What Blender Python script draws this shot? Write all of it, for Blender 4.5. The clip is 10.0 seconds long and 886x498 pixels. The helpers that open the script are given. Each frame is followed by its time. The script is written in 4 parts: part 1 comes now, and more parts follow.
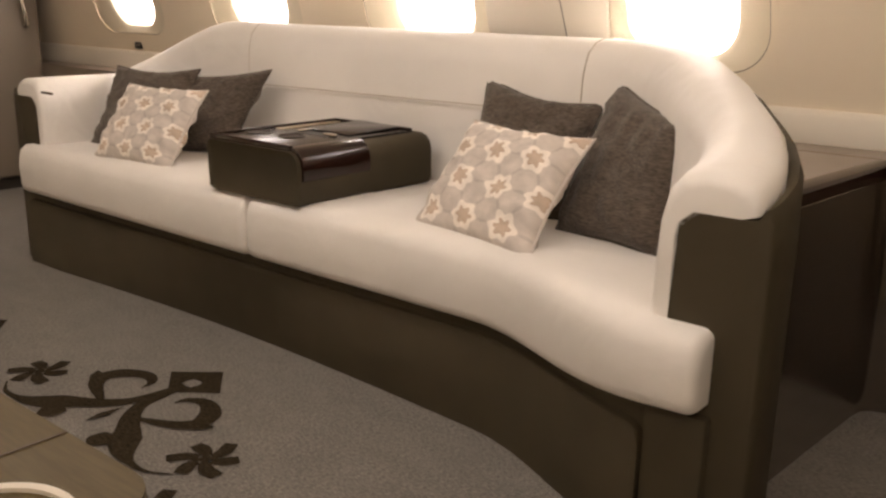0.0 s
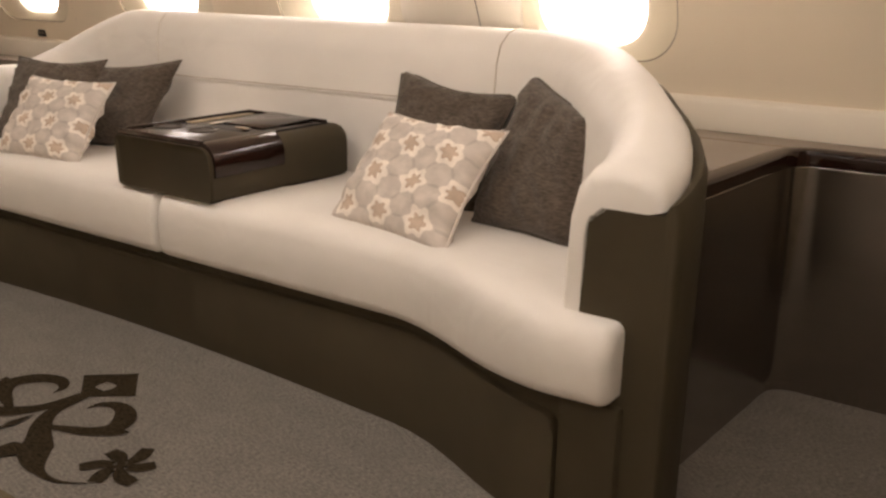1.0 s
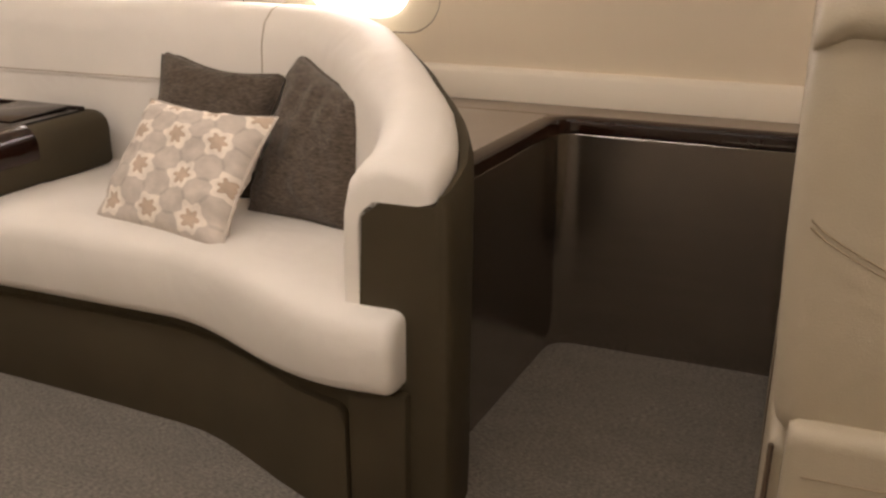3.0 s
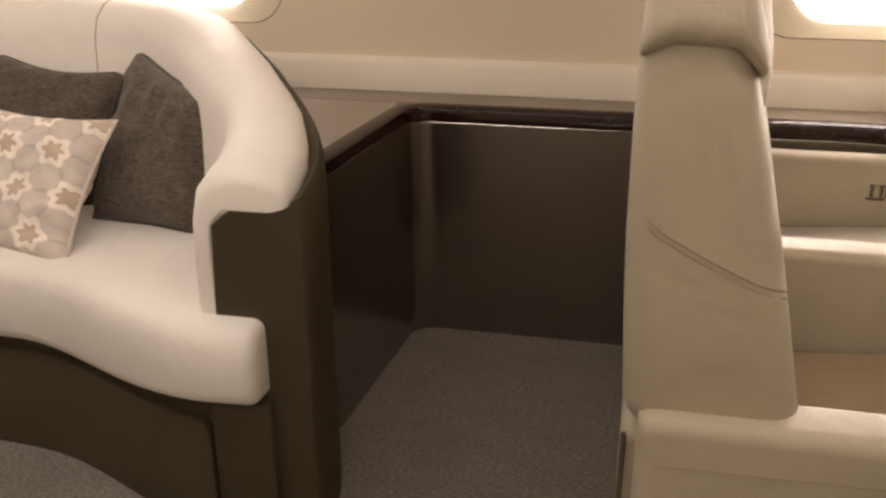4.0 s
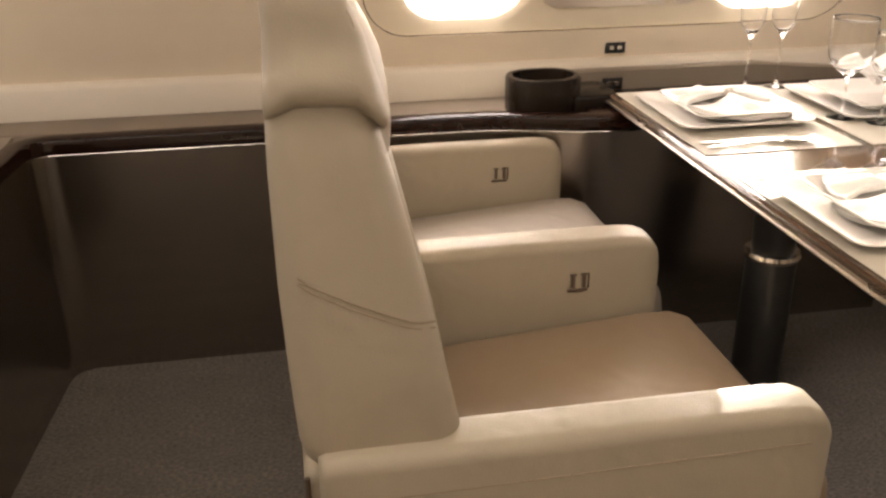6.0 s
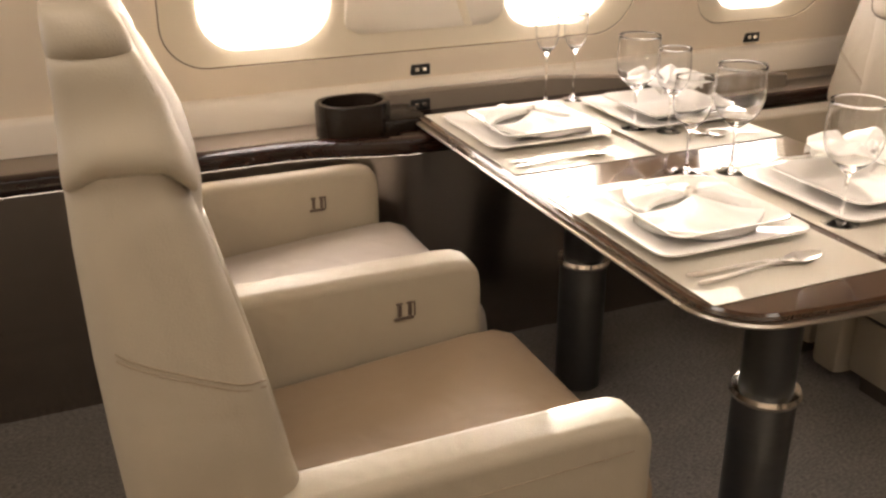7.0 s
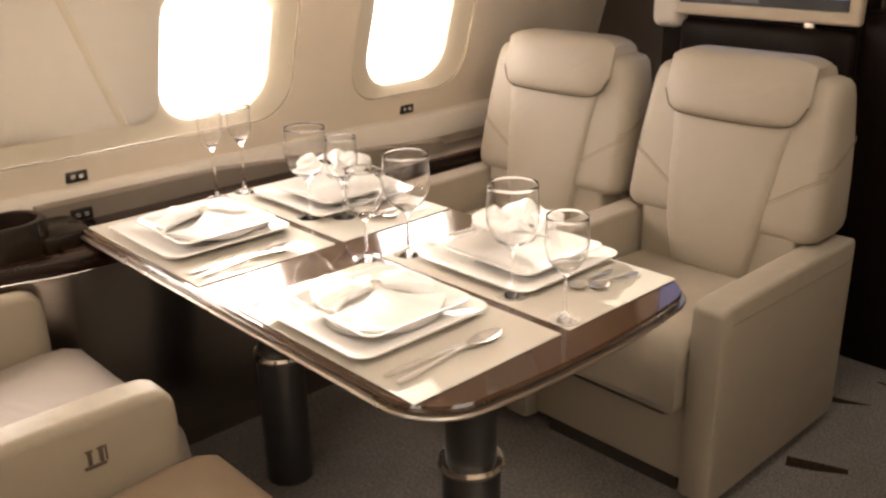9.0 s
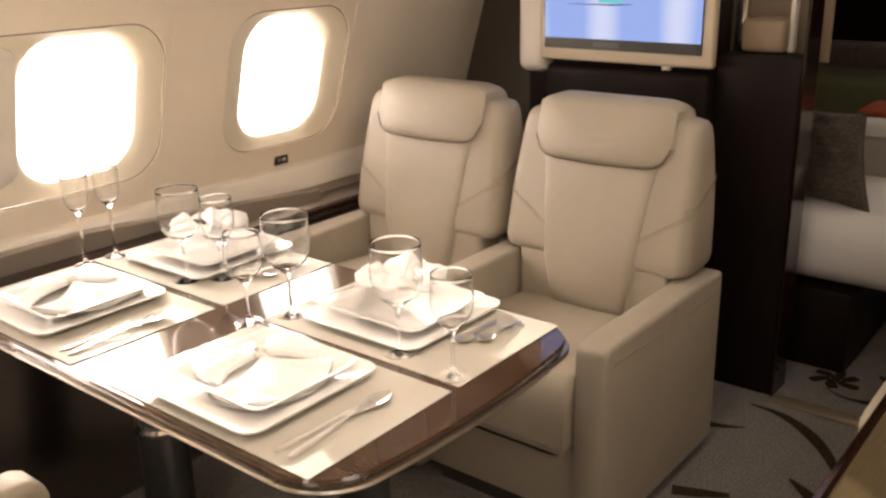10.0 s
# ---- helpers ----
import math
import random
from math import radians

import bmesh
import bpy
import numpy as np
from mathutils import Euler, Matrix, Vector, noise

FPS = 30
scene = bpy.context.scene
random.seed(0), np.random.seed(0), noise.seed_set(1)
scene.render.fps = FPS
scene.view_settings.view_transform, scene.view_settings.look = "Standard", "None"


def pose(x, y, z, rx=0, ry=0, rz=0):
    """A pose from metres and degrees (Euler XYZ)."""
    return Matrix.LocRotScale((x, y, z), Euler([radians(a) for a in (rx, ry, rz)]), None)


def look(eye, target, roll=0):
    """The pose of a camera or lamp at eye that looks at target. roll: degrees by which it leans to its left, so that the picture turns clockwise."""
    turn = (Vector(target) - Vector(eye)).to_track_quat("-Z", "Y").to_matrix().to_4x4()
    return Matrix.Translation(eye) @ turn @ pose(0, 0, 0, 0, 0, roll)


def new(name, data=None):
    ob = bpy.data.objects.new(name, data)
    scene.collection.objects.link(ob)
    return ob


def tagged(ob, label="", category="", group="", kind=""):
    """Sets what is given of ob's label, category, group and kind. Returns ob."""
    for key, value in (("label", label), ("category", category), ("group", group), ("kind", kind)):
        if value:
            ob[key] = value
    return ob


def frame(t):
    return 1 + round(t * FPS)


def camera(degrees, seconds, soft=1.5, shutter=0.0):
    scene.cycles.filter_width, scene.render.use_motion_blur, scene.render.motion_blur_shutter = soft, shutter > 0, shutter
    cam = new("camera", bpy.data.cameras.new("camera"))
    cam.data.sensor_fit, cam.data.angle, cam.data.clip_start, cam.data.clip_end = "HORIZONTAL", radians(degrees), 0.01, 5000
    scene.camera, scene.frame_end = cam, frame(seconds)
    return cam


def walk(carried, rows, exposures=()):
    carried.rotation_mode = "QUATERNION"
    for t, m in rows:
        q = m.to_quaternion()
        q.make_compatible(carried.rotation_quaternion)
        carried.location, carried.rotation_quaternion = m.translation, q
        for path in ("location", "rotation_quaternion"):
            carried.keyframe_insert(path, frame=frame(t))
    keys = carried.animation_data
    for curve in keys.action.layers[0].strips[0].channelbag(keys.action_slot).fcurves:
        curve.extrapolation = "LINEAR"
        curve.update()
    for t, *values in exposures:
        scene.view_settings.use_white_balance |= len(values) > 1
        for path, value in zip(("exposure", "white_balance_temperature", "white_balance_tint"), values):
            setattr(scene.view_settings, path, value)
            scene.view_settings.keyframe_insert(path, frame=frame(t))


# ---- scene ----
cam = camera(51.73, 10.0, soft=2.5)
PATH = [
    (0, 0.0197, -0.001, 1.0812, 74.692, -1.021, 39.709),
    (0.5, 0.0275, 0.0148, 1.1024, 74.039, -0.925, 37.493),
    (1, 0.032, 0.0247, 1.1193, 73.458, -0.942, 34.9),
    (1.5, 0.0359, 0.0347, 1.1434, 72.679, -0.843, 32.009),
    (2, 0.0396, 0.0464, 1.1687, 71.814, -0.759, 28.807),
    (3.5, 0.0628, 0.0926, 1.2332, 69.344, -0.057, 17.247),
    (4, 0.069, 0.1075, 1.2578, 68.453, 0.178, 12.512),
    (4.5, 0.0693, 0.1147, 1.2801, 67.818, 0.159, 7.181),
    (5, 0.0747, 0.1292, 1.3035, 67.215, 0.264, 1.628),
    (5.5, 0.0825, 0.1385, 1.3322, 66.716, 0.432, -4.136),
    (7, 0.0908, 0.1608, 1.414, 66.724, 0.611, -22.255),
    (7.5, 0.1035, 0.1744, 1.4369, 67.231, 0.825, -27.977),
    (8, 0.1074, 0.1819, 1.4666, 67.814, 0.864, -33.455),
    (8.5, 0.1118, 0.1939, 1.4905, 68.646, 0.922, -38.61),
    (9, 0.1202, 0.2071, 1.5146, 69.532, 1.011, -43.28),
    (9.5, 0.1277, 0.218, 1.5402, 70.439, 1.184, -47.536),
    (10, 0.1324, 0.2298, 1.5671, 71.326, 1.332, -51.425),
]
walk(cam, [(t, pose(x, y, z, rx, ry, rz)) for t, x, y, z, rx, ry, rz in PATH], exposures=[(0, 1.5), (4.5, 1.45), (7, 1.46), (8.5, 1.47), (10, 1.56)])

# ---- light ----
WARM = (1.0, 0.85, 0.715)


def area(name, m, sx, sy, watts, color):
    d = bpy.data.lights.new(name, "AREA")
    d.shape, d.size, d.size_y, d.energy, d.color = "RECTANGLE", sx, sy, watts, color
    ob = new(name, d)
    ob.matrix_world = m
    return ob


world = bpy.data.worlds.new("world")
scene.world = world
world.use_nodes = True
wn = world.node_tree
sky = wn.nodes.new("ShaderNodeTexSky")
sky.sky_type, sky.sun_disc = "NISHITA", False
sky.sun_elevation, sky.sun_rotation = radians(13.5), radians(23.5)
wn.nodes["Background"].inputs["Strength"].default_value = 0.06
wn.links.new(sky.outputs["Color"], wn.nodes["Background"].inputs["Color"])
sun_data = bpy.data.lights.new("sun", "SUN")
sun_data.energy, sun_data.angle, sun_data.color = 3.5, radians(0.5), (1, 0.89, 0.75)
sun = new("sun", sun_data)
sun.matrix_world = look((1.525, 2.74, 1.10), (0.835, 1.15, 0.684))

# assumed fill lamps at the unseen ceiling, and sky light in each window opening
area("ceiling_fill", pose(-1.95, 1.20, 2.02, 20, 0, 0), 3.5, 0.35, 8.2, (1.0, 0.87, 0.765))
area("ceiling_fill", pose(1.10, 1.00, 2.02, 26, 0, 0), 3.2, 0.35, 6.0, WARM)
area("ceiling_fill", pose(-0.6, -0.30, 2.02), 4.5, 0.30, 6.6, (1.0, 0.87, 0.755))
area("ceiling_fill", pose(4.2, 0.6, 2.02), 1.2, 0.30, 1.5, WARM)
PANES = (-4.32, -3.31, -2.28, -1.28, 0.608, 1.525, 2.306)
for px_ in PANES:
    area("window_light", pose(px_, 2.755, 1.13, -74, 0, 0), 0.40, 0.46, 1.7 if px_ < 0 else 2.2, (1.0, 0.835, 0.75))
# two unseen spots added above the table to brighten plates and mats
for ly in (1.53, 2.20):
    d = bpy.data.lights.new("table_fill_spot", "SPOT")
    d.energy, d.color, d.spot_size, d.spot_blend, d.shadow_soft_size = 9, (1.0, 0.78, 0.65), radians(43), 0.55, 0.05
    new("table_fill_spot", d).matrix_world = look((1.37, ly - 0.10, 1.99), (1.38, ly, 0.74))


# ---- materials ----
def mat(name, color, rough=0.5, metal=0.0, grain=0.0, gscale=60.0, vary=0.12, vscale=3.0, bump=0.0, bscale=200.0, coat=0.0,
        stretch=(1, 1, 1), spec=0.5, tint=None, sheen=0.0, dent=0.0):
    m = bpy.data.materials.new(name)
    m.use_nodes = True
    nt = m.node_tree
    b = nt.nodes["Principled BSDF"]
    tc = nt.nodes.new("ShaderNodeTexCoord")
    mp = nt.nodes.new("ShaderNodeMapping")
    mp.inputs["Scale"].default_value = stretch
    nt.links.new(tc.outputs["Object"], mp.inputs["Vector"])
    big = nt.nodes.new("ShaderNodeTexNoise")
    big.inputs["Scale"].default_value, big.inputs["Detail"].default_value = vscale, 4
    nt.links.new(mp.outputs[0], big.inputs["Vector"])
    fine = nt.nodes.new("ShaderNodeTexNoise")
    fine.inputs["Scale"].default_value, fine.inputs["Detail"].default_value = gscale, 5
    nt.links.new(mp.outputs[0], fine.inputs["Vector"])
    ramp = nt.nodes.new("ShaderNodeMix")
    ramp.data_type = "RGBA"
    c2 = tint or tuple(c * (1 - vary * 2) for c in color)
    ramp.inputs["A"].default_value = (*[min(1, c * (1 + vary)) for c in color], 1)
    ramp.inputs["B"].default_value = (*c2, 1)
    nt.links.new(big.outputs["Fac"], ramp.inputs["Factor"])
    last = ramp.outputs["Result"]
    if grain:
        mx = nt.nodes.new("ShaderNodeMix")
        mx.data_type, mx.blend_type = "RGBA", "MULTIPLY"
        mx.inputs["Factor"].default_value = grain
        cr = nt.nodes.new("ShaderNodeValToRGB")
        cr.color_ramp.elements[0].position, cr.color_ramp.elements[1].position = 0.33, 0.62
        cr.color_ramp.elements[0].color = (0.25, 0.25, 0.25, 1)
        nt.links.new(fine.outputs["Fac"], cr.inputs["Fac"])
        nt.links.new(last, mx.inputs["A"])
        nt.links.new(cr.outputs["Color"], mx.inputs["B"])
        last = mx.outputs["Result"]
    nt.links.new(last, b.inputs["Base Color"])
    b.inputs["Metallic"].default_value = metal
    rr = nt.nodes.new("ShaderNodeMapRange")
    rr.inputs["To Min"].default_value, rr.inputs["To Max"].default_value = max(0.02, rough * 0.85), min(1, rough * 1.15)
    nt.links.new(big.outputs["Fac"], rr.inputs["Value"])
    nt.links.new(rr.outputs["Result"], b.inputs["Roughness"])
    b.inputs["Coat Weight"].default_value = coat
    b.inputs["Coat Roughness"].default_value = 0.06
    b.inputs["Specular IOR Level"].default_value = spec
    b.inputs["Sheen Weight"].default_value = sheen
    if bump:
        bp = nt.nodes.new("ShaderNodeBump")
        bp.inputs["Strength"].default_value, bp.inputs["Distance"].default_value = bump, 0.002
        t = nt.nodes.new("ShaderNodeTexNoise")
        t.inputs["Scale"].default_value, t.inputs["Detail"].default_value = bscale, 3
        nt.links.new(mp.outputs[0], t.inputs["Vector"])
        nt.links.new(t.outputs["Fac"], bp.inputs["Height"])
        nt.links.new(bp.outputs["Normal"], b.inputs["Normal"])
        if dent:
            big2 = nt.nodes.new("ShaderNodeTexNoise")
            big2.inputs["Scale"].default_value, big2.inputs["Detail"].default_value, big2.inputs["Distortion"].default_value = 7.0, 2, 0.6
            nt.links.new(mp.outputs[0], big2.inputs["Vector"])
            bp2 = nt.nodes.new("ShaderNodeBump")
            bp2.inputs["Strength"].default_value, bp2.inputs["Distance"].default_value = dent, 0.02
            nt.links.new(big2.outputs["Fac"], bp2.inputs["Height"])
            nt.links.new(bp2.outputs["Normal"], bp.inputs["Normal"])
    return m


M_WHITE = mat("ivory_leather", (0.82, 0.782, 0.745), 0.5, vary=0.05, vscale=4, bump=0.25, bscale=350, dent=0.35)
M_BEIGE = mat("beige_leather", (0.392, 0.338, 0.256), 0.5, vary=0.06, vscale=4, bump=0.25, bscale=350, dent=0.35)
M_TAN = mat("tan_leather", (0.325, 0.243, 0.166), 0.5, vary=0.07, vscale=4, bump=0.25, bscale=350, dent=0.35)
M_GREYLEATHER = mat("pale_leather", (0.43, 0.385, 0.335), 0.5, vary=0.06, vscale=4, bump=0.25, bscale=350, dent=0.35)
M_CREAM = mat("cream_leather", (0.420, 0.368, 0.288), 0.5, vary=0.06, vscale=4, bump=0.25, bscale=350, dent=0.35)
M_BROWN = mat("olive_brown_leather", (0.059, 0.0465, 0.026), 0.68, spec=0.3, vary=0.12, vscale=5, bump=0.3, bscale=300)
M_SEAM = mat("seam", (0.30, 0.24, 0.17), 0.7, vary=0.1)
M_IVORYSEAM = mat("ivory_seam", (0.50, 0.43, 0.36), 0.7, vary=0.1)
M_PIPE = mat("piping", (0.10, 0.07, 0.05), 0.6)
M_WALL = mat("cabin_wall", (0.86, 0.755, 0.61), 0.55, vary=0.03, vscale=2, bump=0.06, bscale=500)
M_DADO = mat("dado_white", (0.80, 0.735, 0.64), 0.5, vary=0.03, vscale=2, bump=0.06, bscale=500)
M_SURR = mat("window_surround", (0.76, 0.68, 0.54), 0.5, vary=0.04, vscale=2, bump=0.05, bscale=500)
M_JOINT = mat("brown_joint", (0.20, 0.15, 0.105), 0.7)
# near-black: shade in recesses put into the colour, also used for a dark joint
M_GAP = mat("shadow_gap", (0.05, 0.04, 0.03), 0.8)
M_GREY = mat("brushed_panel", (0.43, 0.39, 0.35), 0.23, metal=1.0, vary=0.08, vscale=2, grain=0.12, gscale=40, stretch=(1, 1, 14))
M_LEDGE = mat("ledge_taupe", (0.265, 0.220, 0.175), 0.42, vary=0.08, vscale=3, bump=0.1, bscale=400)
M_GLOSS = mat("dark_gloss_wood", (0.022, 0.008, 0.005), 0.14, vary=0.25, vscale=5, grain=0.5, gscale=30, stretch=(1, 12, 1), coat=0.1, spec=0.3)
M_TABLE = mat("walnut_gloss", (0.085, 0.045, 0.025), 0.10, vary=0.3, vscale=5, grain=0.5, gscale=26, stretch=(8, 1, 1), coat=0.5)
M_BULK = mat("dark_bulkhead_wood", (0.014, 0.008, 0.006), 0.42, spec=0.14, vary=0.2, vscale=4, grain=0.4, gscale=30, stretch=(1, 10, 1))
M_CARPET = mat("carpet", (0.262, 0.236, 0.210), 0.95, grain=0.75, gscale=85, vary=0.12, vscale=7, bump=1.0, bscale=260, stretch=(1, 2.2, 1), spec=0.1, sheen=0.2)
M_CARPET2 = mat("carpet_dark_pile", (0.062, 0.045, 0.026), 0.95, grain=0.95, gscale=60, stretch=(1.2, 3.5, 1), vary=0.25, vscale=40, bump=0.9, bscale=420, spec=0.1)
M_CHROME = mat("chrome", (0.78, 0.74, 0.68), 0.14, metal=1.0, vary=0.04)
M_EDGE = mat("table_edge_metal", (0.55, 0.50, 0.43), 0.28, metal=1.0, vary=0.04)
M_STEEL = mat("leg_metal", (0.10, 0.10, 0.10), 0.38, metal=0.75, vary=0.06, grain=0.15, gscale=60, stretch=(1, 1, 12))
M_SILVER = mat("cutlery_silver", (0.86, 0.83, 0.78), 0.30, metal=1.0, vary=0.03)
M_CHINA = mat("white_china", (0.86, 0.84, 0.80), 0.18, vary=0.02, coat=0.6)
M_NAPKIN = mat("white_linen", (0.88, 0.86, 0.83), 0.85, vary=0.02, grain=0.08, gscale=900, bump=0.3, bscale=900)
M_MAT = mat("cream_placemat", (0.54, 0.505, 0.425), 0.6, vary=0.03, grain=0.1, gscale=500, bump=0.3, bscale=600)
M_PLASTIC = mat("black_plastic", (0.012, 0.011, 0.010), 0.35)
M_HOLDER = mat("dark_holder_lacquer", (0.014, 0.009, 0.006), 0.26, vary=0.15, vscale=6, spec=0.2, coat=0.1)
M_FABRIC = mat("charcoal_fabric", (0.150, 0.118, 0.094), 0.9, grain=0.8, gscale=65, vary=0.18, vscale=14, bump=1.0, bscale=170, spec=0.15, stretch=(1, 1, 4.5), sheen=0.2)
M_CEIL = mat("ceiling_white", (0.72, 0.67, 0.58), 0.6, vary=0.03)
M_GOLD = mat("brass_strip", (0.72, 0.60, 0.44), 0.42, metal=0.9, vary=0.06)
M_LIGHTBEIGE = mat("display_frame_cream", (0.62, 0.53, 0.40), 0.4, vary=0.04)
M_INFILL = mat("dark_taupe_panel", (0.085, 0.066, 0.052), 0.5, vary=0.1, vscale=3, bump=0.1, bscale=400)
M_TANWOOD = mat("tan_veneer", (0.108, 0.076, 0.031), 0.42, vary=0.15, vscale=3, grain=0.3, gscale=20, stretch=(1, 9, 1), spec=0.25)


def mat_glass(name, rough=0.0, tint=(1, 1, 1)):
    m = bpy.data.materials.new(name)
    m.use_nodes = True
    b = m.node_tree.nodes["Principled BSDF"]
    b.inputs["Base Color"].default_value = (*tint, 1)
    b.inputs["Transmission Weight"].default_value = 1
    b.inputs["Roughness"].default_value = rough
    b.inputs["IOR"].default_value = 1.45
    return m


M_GLASS = mat_glass("clear_glass")
M_PANE = mat_glass("window_pane")


def mat_glow(name, color, strength):
    m = bpy.data.materials.new(name)
    m.use_nodes = True
    nt = m.node_tree
    nt.nodes.remove(nt.nodes["Principled BSDF"])
    e = nt.nodes.new("ShaderNodeEmission")
    e.inputs["Color"].default_value, e.inputs["Strength"].default_value = (*color, 1), strength
    nt.links.new(e.outputs[0], nt.nodes["Material Output"].inputs["Surface"])
    return m


def mat_screen():
    m = bpy.data.materials.new("screen")
    m.use_nodes = True
    nt = m.node_tree
    nt.nodes.remove(nt.nodes["Principled BSDF"])
    tc = nt.nodes.new("ShaderNodeTexCoord")
    w = nt.nodes.new("ShaderNodeTexWave")
    w.inputs["Scale"].default_value, w.inputs["Distortion"].default_value, w.inputs["Detail"].default_value = 1.1, 1.5, 2
    w.bands_direction = "Y"
    nt.links.new(tc.outputs["Object"], w.inputs["Vector"])
    r = nt.nodes.new("ShaderNodeValToRGB")
    r.color_ramp.elements[0].color, r.color_ramp.elements[1].color = (0.32, 0.42, 0.80, 1), (0.62, 0.66, 0.88, 1)
    r.color_ramp.elements[0].position = 0.45
    nt.links.new(w.outputs["Fac"], r.inputs["Fac"])
    e = nt.nodes.new("ShaderNodeEmission")
    e.inputs["Strength"].default_value = 0.36
    nt.links.new(r.outputs["Color"], e.inputs["Color"])
    nt.links.new(e.outputs[0], nt.nodes["Material Output"].inputs["Surface"])
    return m


M_SCREEN = mat_screen()


def mat_floral():
    """Woven fabric with six-petalled outlined flowers on a loose hexagonal layout, in the cushion's own plane."""
    m = bpy.data.materials.new("floral_fabric")
    m.use_nodes = True
    nt = m.node_tree
    N = nt.nodes.new
    L = nt.links.new
    b = nt.nodes["Principled BSDF"]
    uv = N("ShaderNodeUVMap")
    wob = N("ShaderNodeTexNoise")
    wob.inputs["Scale"].default_value = 14
    L(uv.outputs[0], wob.inputs["Vector"])
    sub = N("ShaderNodeVectorMath")
    sub.operation = "SUBTRACT"
    sub.inputs[1].default_value = (0.5, 0.5, 0.5)
    L(wob.outputs["Color"], sub.inputs[0])
    sc = N("ShaderNodeVectorMath")
    sc.operation = "SCALE"
    sc.inputs["Scale"].default_value = 0.018
    L(sub.outputs[0], sc.inputs[0])
    add = N("ShaderNodeVectorMath")
    L(uv.outputs[0], add.inputs[0])
    L(sc.outputs[0], add.inputs[1])

    def math_node(op, a=None, c=None, va=0.0, vb=0.0):
        n = N("ShaderNodeMath")
        n.operation = op
        n.inputs[0].default_value, n.inputs[1].default_value = va, vb
        if a is not None:
            L(a, n.inputs[0])
        if c is not None:
            L(c, n.inputs[1])
        return n.outputs[0]

    sep = N("ShaderNodeSeparateXYZ")
    L(add.outputs[0], sep.inputs[0])
    K = 3.15
    u = math_node("MULTIPLY", sep.outputs[0], vb=K)
    v = math_node("MULTIPLY", sep.outputs[1], vb=K * 1.155)
    row = math_node("FLOOR", v)
    odd = math_node("MULTIPLY", math_node("MODULO", row, vb=2.0), vb=0.5)
    uu = math_node("FRACT", math_node("ADD", u, odd))
    vv = math_node("FRACT", v)
    cx, cy = math_node("SUBTRACT", uu, vb=0.5), math_node("MULTIPLY", math_node("SUBTRACT", vv, vb=0.5), vb=0.866)
    rad = math_node("SQRT", math_node("ADD", math_node("MULTIPLY", cx, cx), math_node("MULTIPLY", cy, cy)))
    ang = math_node("ARCTAN2", cy, cx)
    pet = math_node("MULTIPLY", math_node("COSINE", math_node("MULTIPLY", ang, vb=6.0)), vb=0.042)
    d = math_node("SUBTRACT", rad, pet)
    ramp = N("ShaderNodeValToRGB")
    cr = ramp.color_ramp
    cr.interpolation = "CONSTANT"
    cols = [(0.0, (0.57, 0.445, 0.35)), (0.150, (0.49, 0.37, 0.285)), (0.170, (0.86, 0.785, 0.71)), (0.305, (0.60, 0.535, 0.485))]
    cr.elements[0].position, cr.elements[0].color = 0, (*cols[0][1], 1)
    cr.elements[1].position, cr.elements[1].color = cols[1][0], (*cols[1][1], 1)
    for p, c in cols[2:]:
        el = cr.elements.new(p)
        el.color = (*c, 1)
    L(d, ramp.inputs["Fac"])
    # fine dark gaps where the grey petals of two flowers meet, and a woven unevenness
    gap = math_node("MULTIPLY", math_node("GREATER_THAN", math_node("COSINE", math_node("MULTIPLY", ang, vb=6.0)), vb=0.90), math_node("GREATER_THAN", rad, vb=0.385))
    tn = N("ShaderNodeTexNoise")
    tn.inputs["Scale"].default_value, tn.inputs["Detail"].default_value = 11, 5
    L(uv.outputs[0], tn.inputs["Vector"])
    worn = N("ShaderNodeMapRange")
    worn.inputs["From Min"].default_value, worn.inputs["From Max"].default_value = 0.3, 0.7
    worn.inputs["To Min"].default_value, worn.inputs["To Max"].default_value = 0.82, 1.08
    L(tn.outputs["Fac"], worn.inputs["Value"])
    woven = math_node("MULTIPLY", worn.outputs["Result"], math_node("SUBTRACT", None, math_node("MULTIPLY", gap, vb=0.16), va=1.0))
    mx = N("ShaderNodeVectorMath")
    mx.operation = "SCALE"
    L(ramp.outputs["Color"], mx.inputs[0])
    L(woven, mx.inputs["Scale"])
    L(mx.outputs[0], b.inputs["Base Color"])
    b.inputs["Roughness"].default_value = 0.85
    bp = N("ShaderNodeBump")
    bp.inputs["Strength"].default_value, bp.inputs["Distance"].default_value = 0.4, 0.002
    wv = N("ShaderNodeTexNoise")
    wv.inputs["Scale"].default_value = 160
    L(uv.outputs[0], wv.inputs["Vector"])
    L(wv.outputs["Fac"], bp.inputs["Height"])
    L(bp.outputs["Normal"], b.inputs["Normal"])
    return m


M_FLORAL = mat_floral()


# ---- mesh helpers ----
def finish(bm, name, material, sharp=38):
    me = bpy.data.meshes.new(name)
    bmesh.ops.recalc_face_normals(bm, faces=bm.faces)
    bm.to_mesh(me)
    bm.free()
    if material:
        me.materials.append(material)
    me.shade_smooth()
    me.set_sharp_from_angle(angle=radians(sharp))
    return me


def part(name, bm, material, parent, label="", sharp=38):
    ob = new(name, finish(bm, name, material, sharp))
    ob.parent = parent
    if label:
        ob["label"] = label
    return ob


def thing(name, label, category, group="", kind="", at=(0, 0, 0)):
    ob = new(name)
    ob.location = at
    ob.empty_display_size = 0.1
    return tagged(ob, label, category, group, kind)


def single(name, bm, material, label, category, group="", kind="", sharp=38):
    return tagged(new(name, finish(bm, name, material, sharp)), label, category, group, kind)


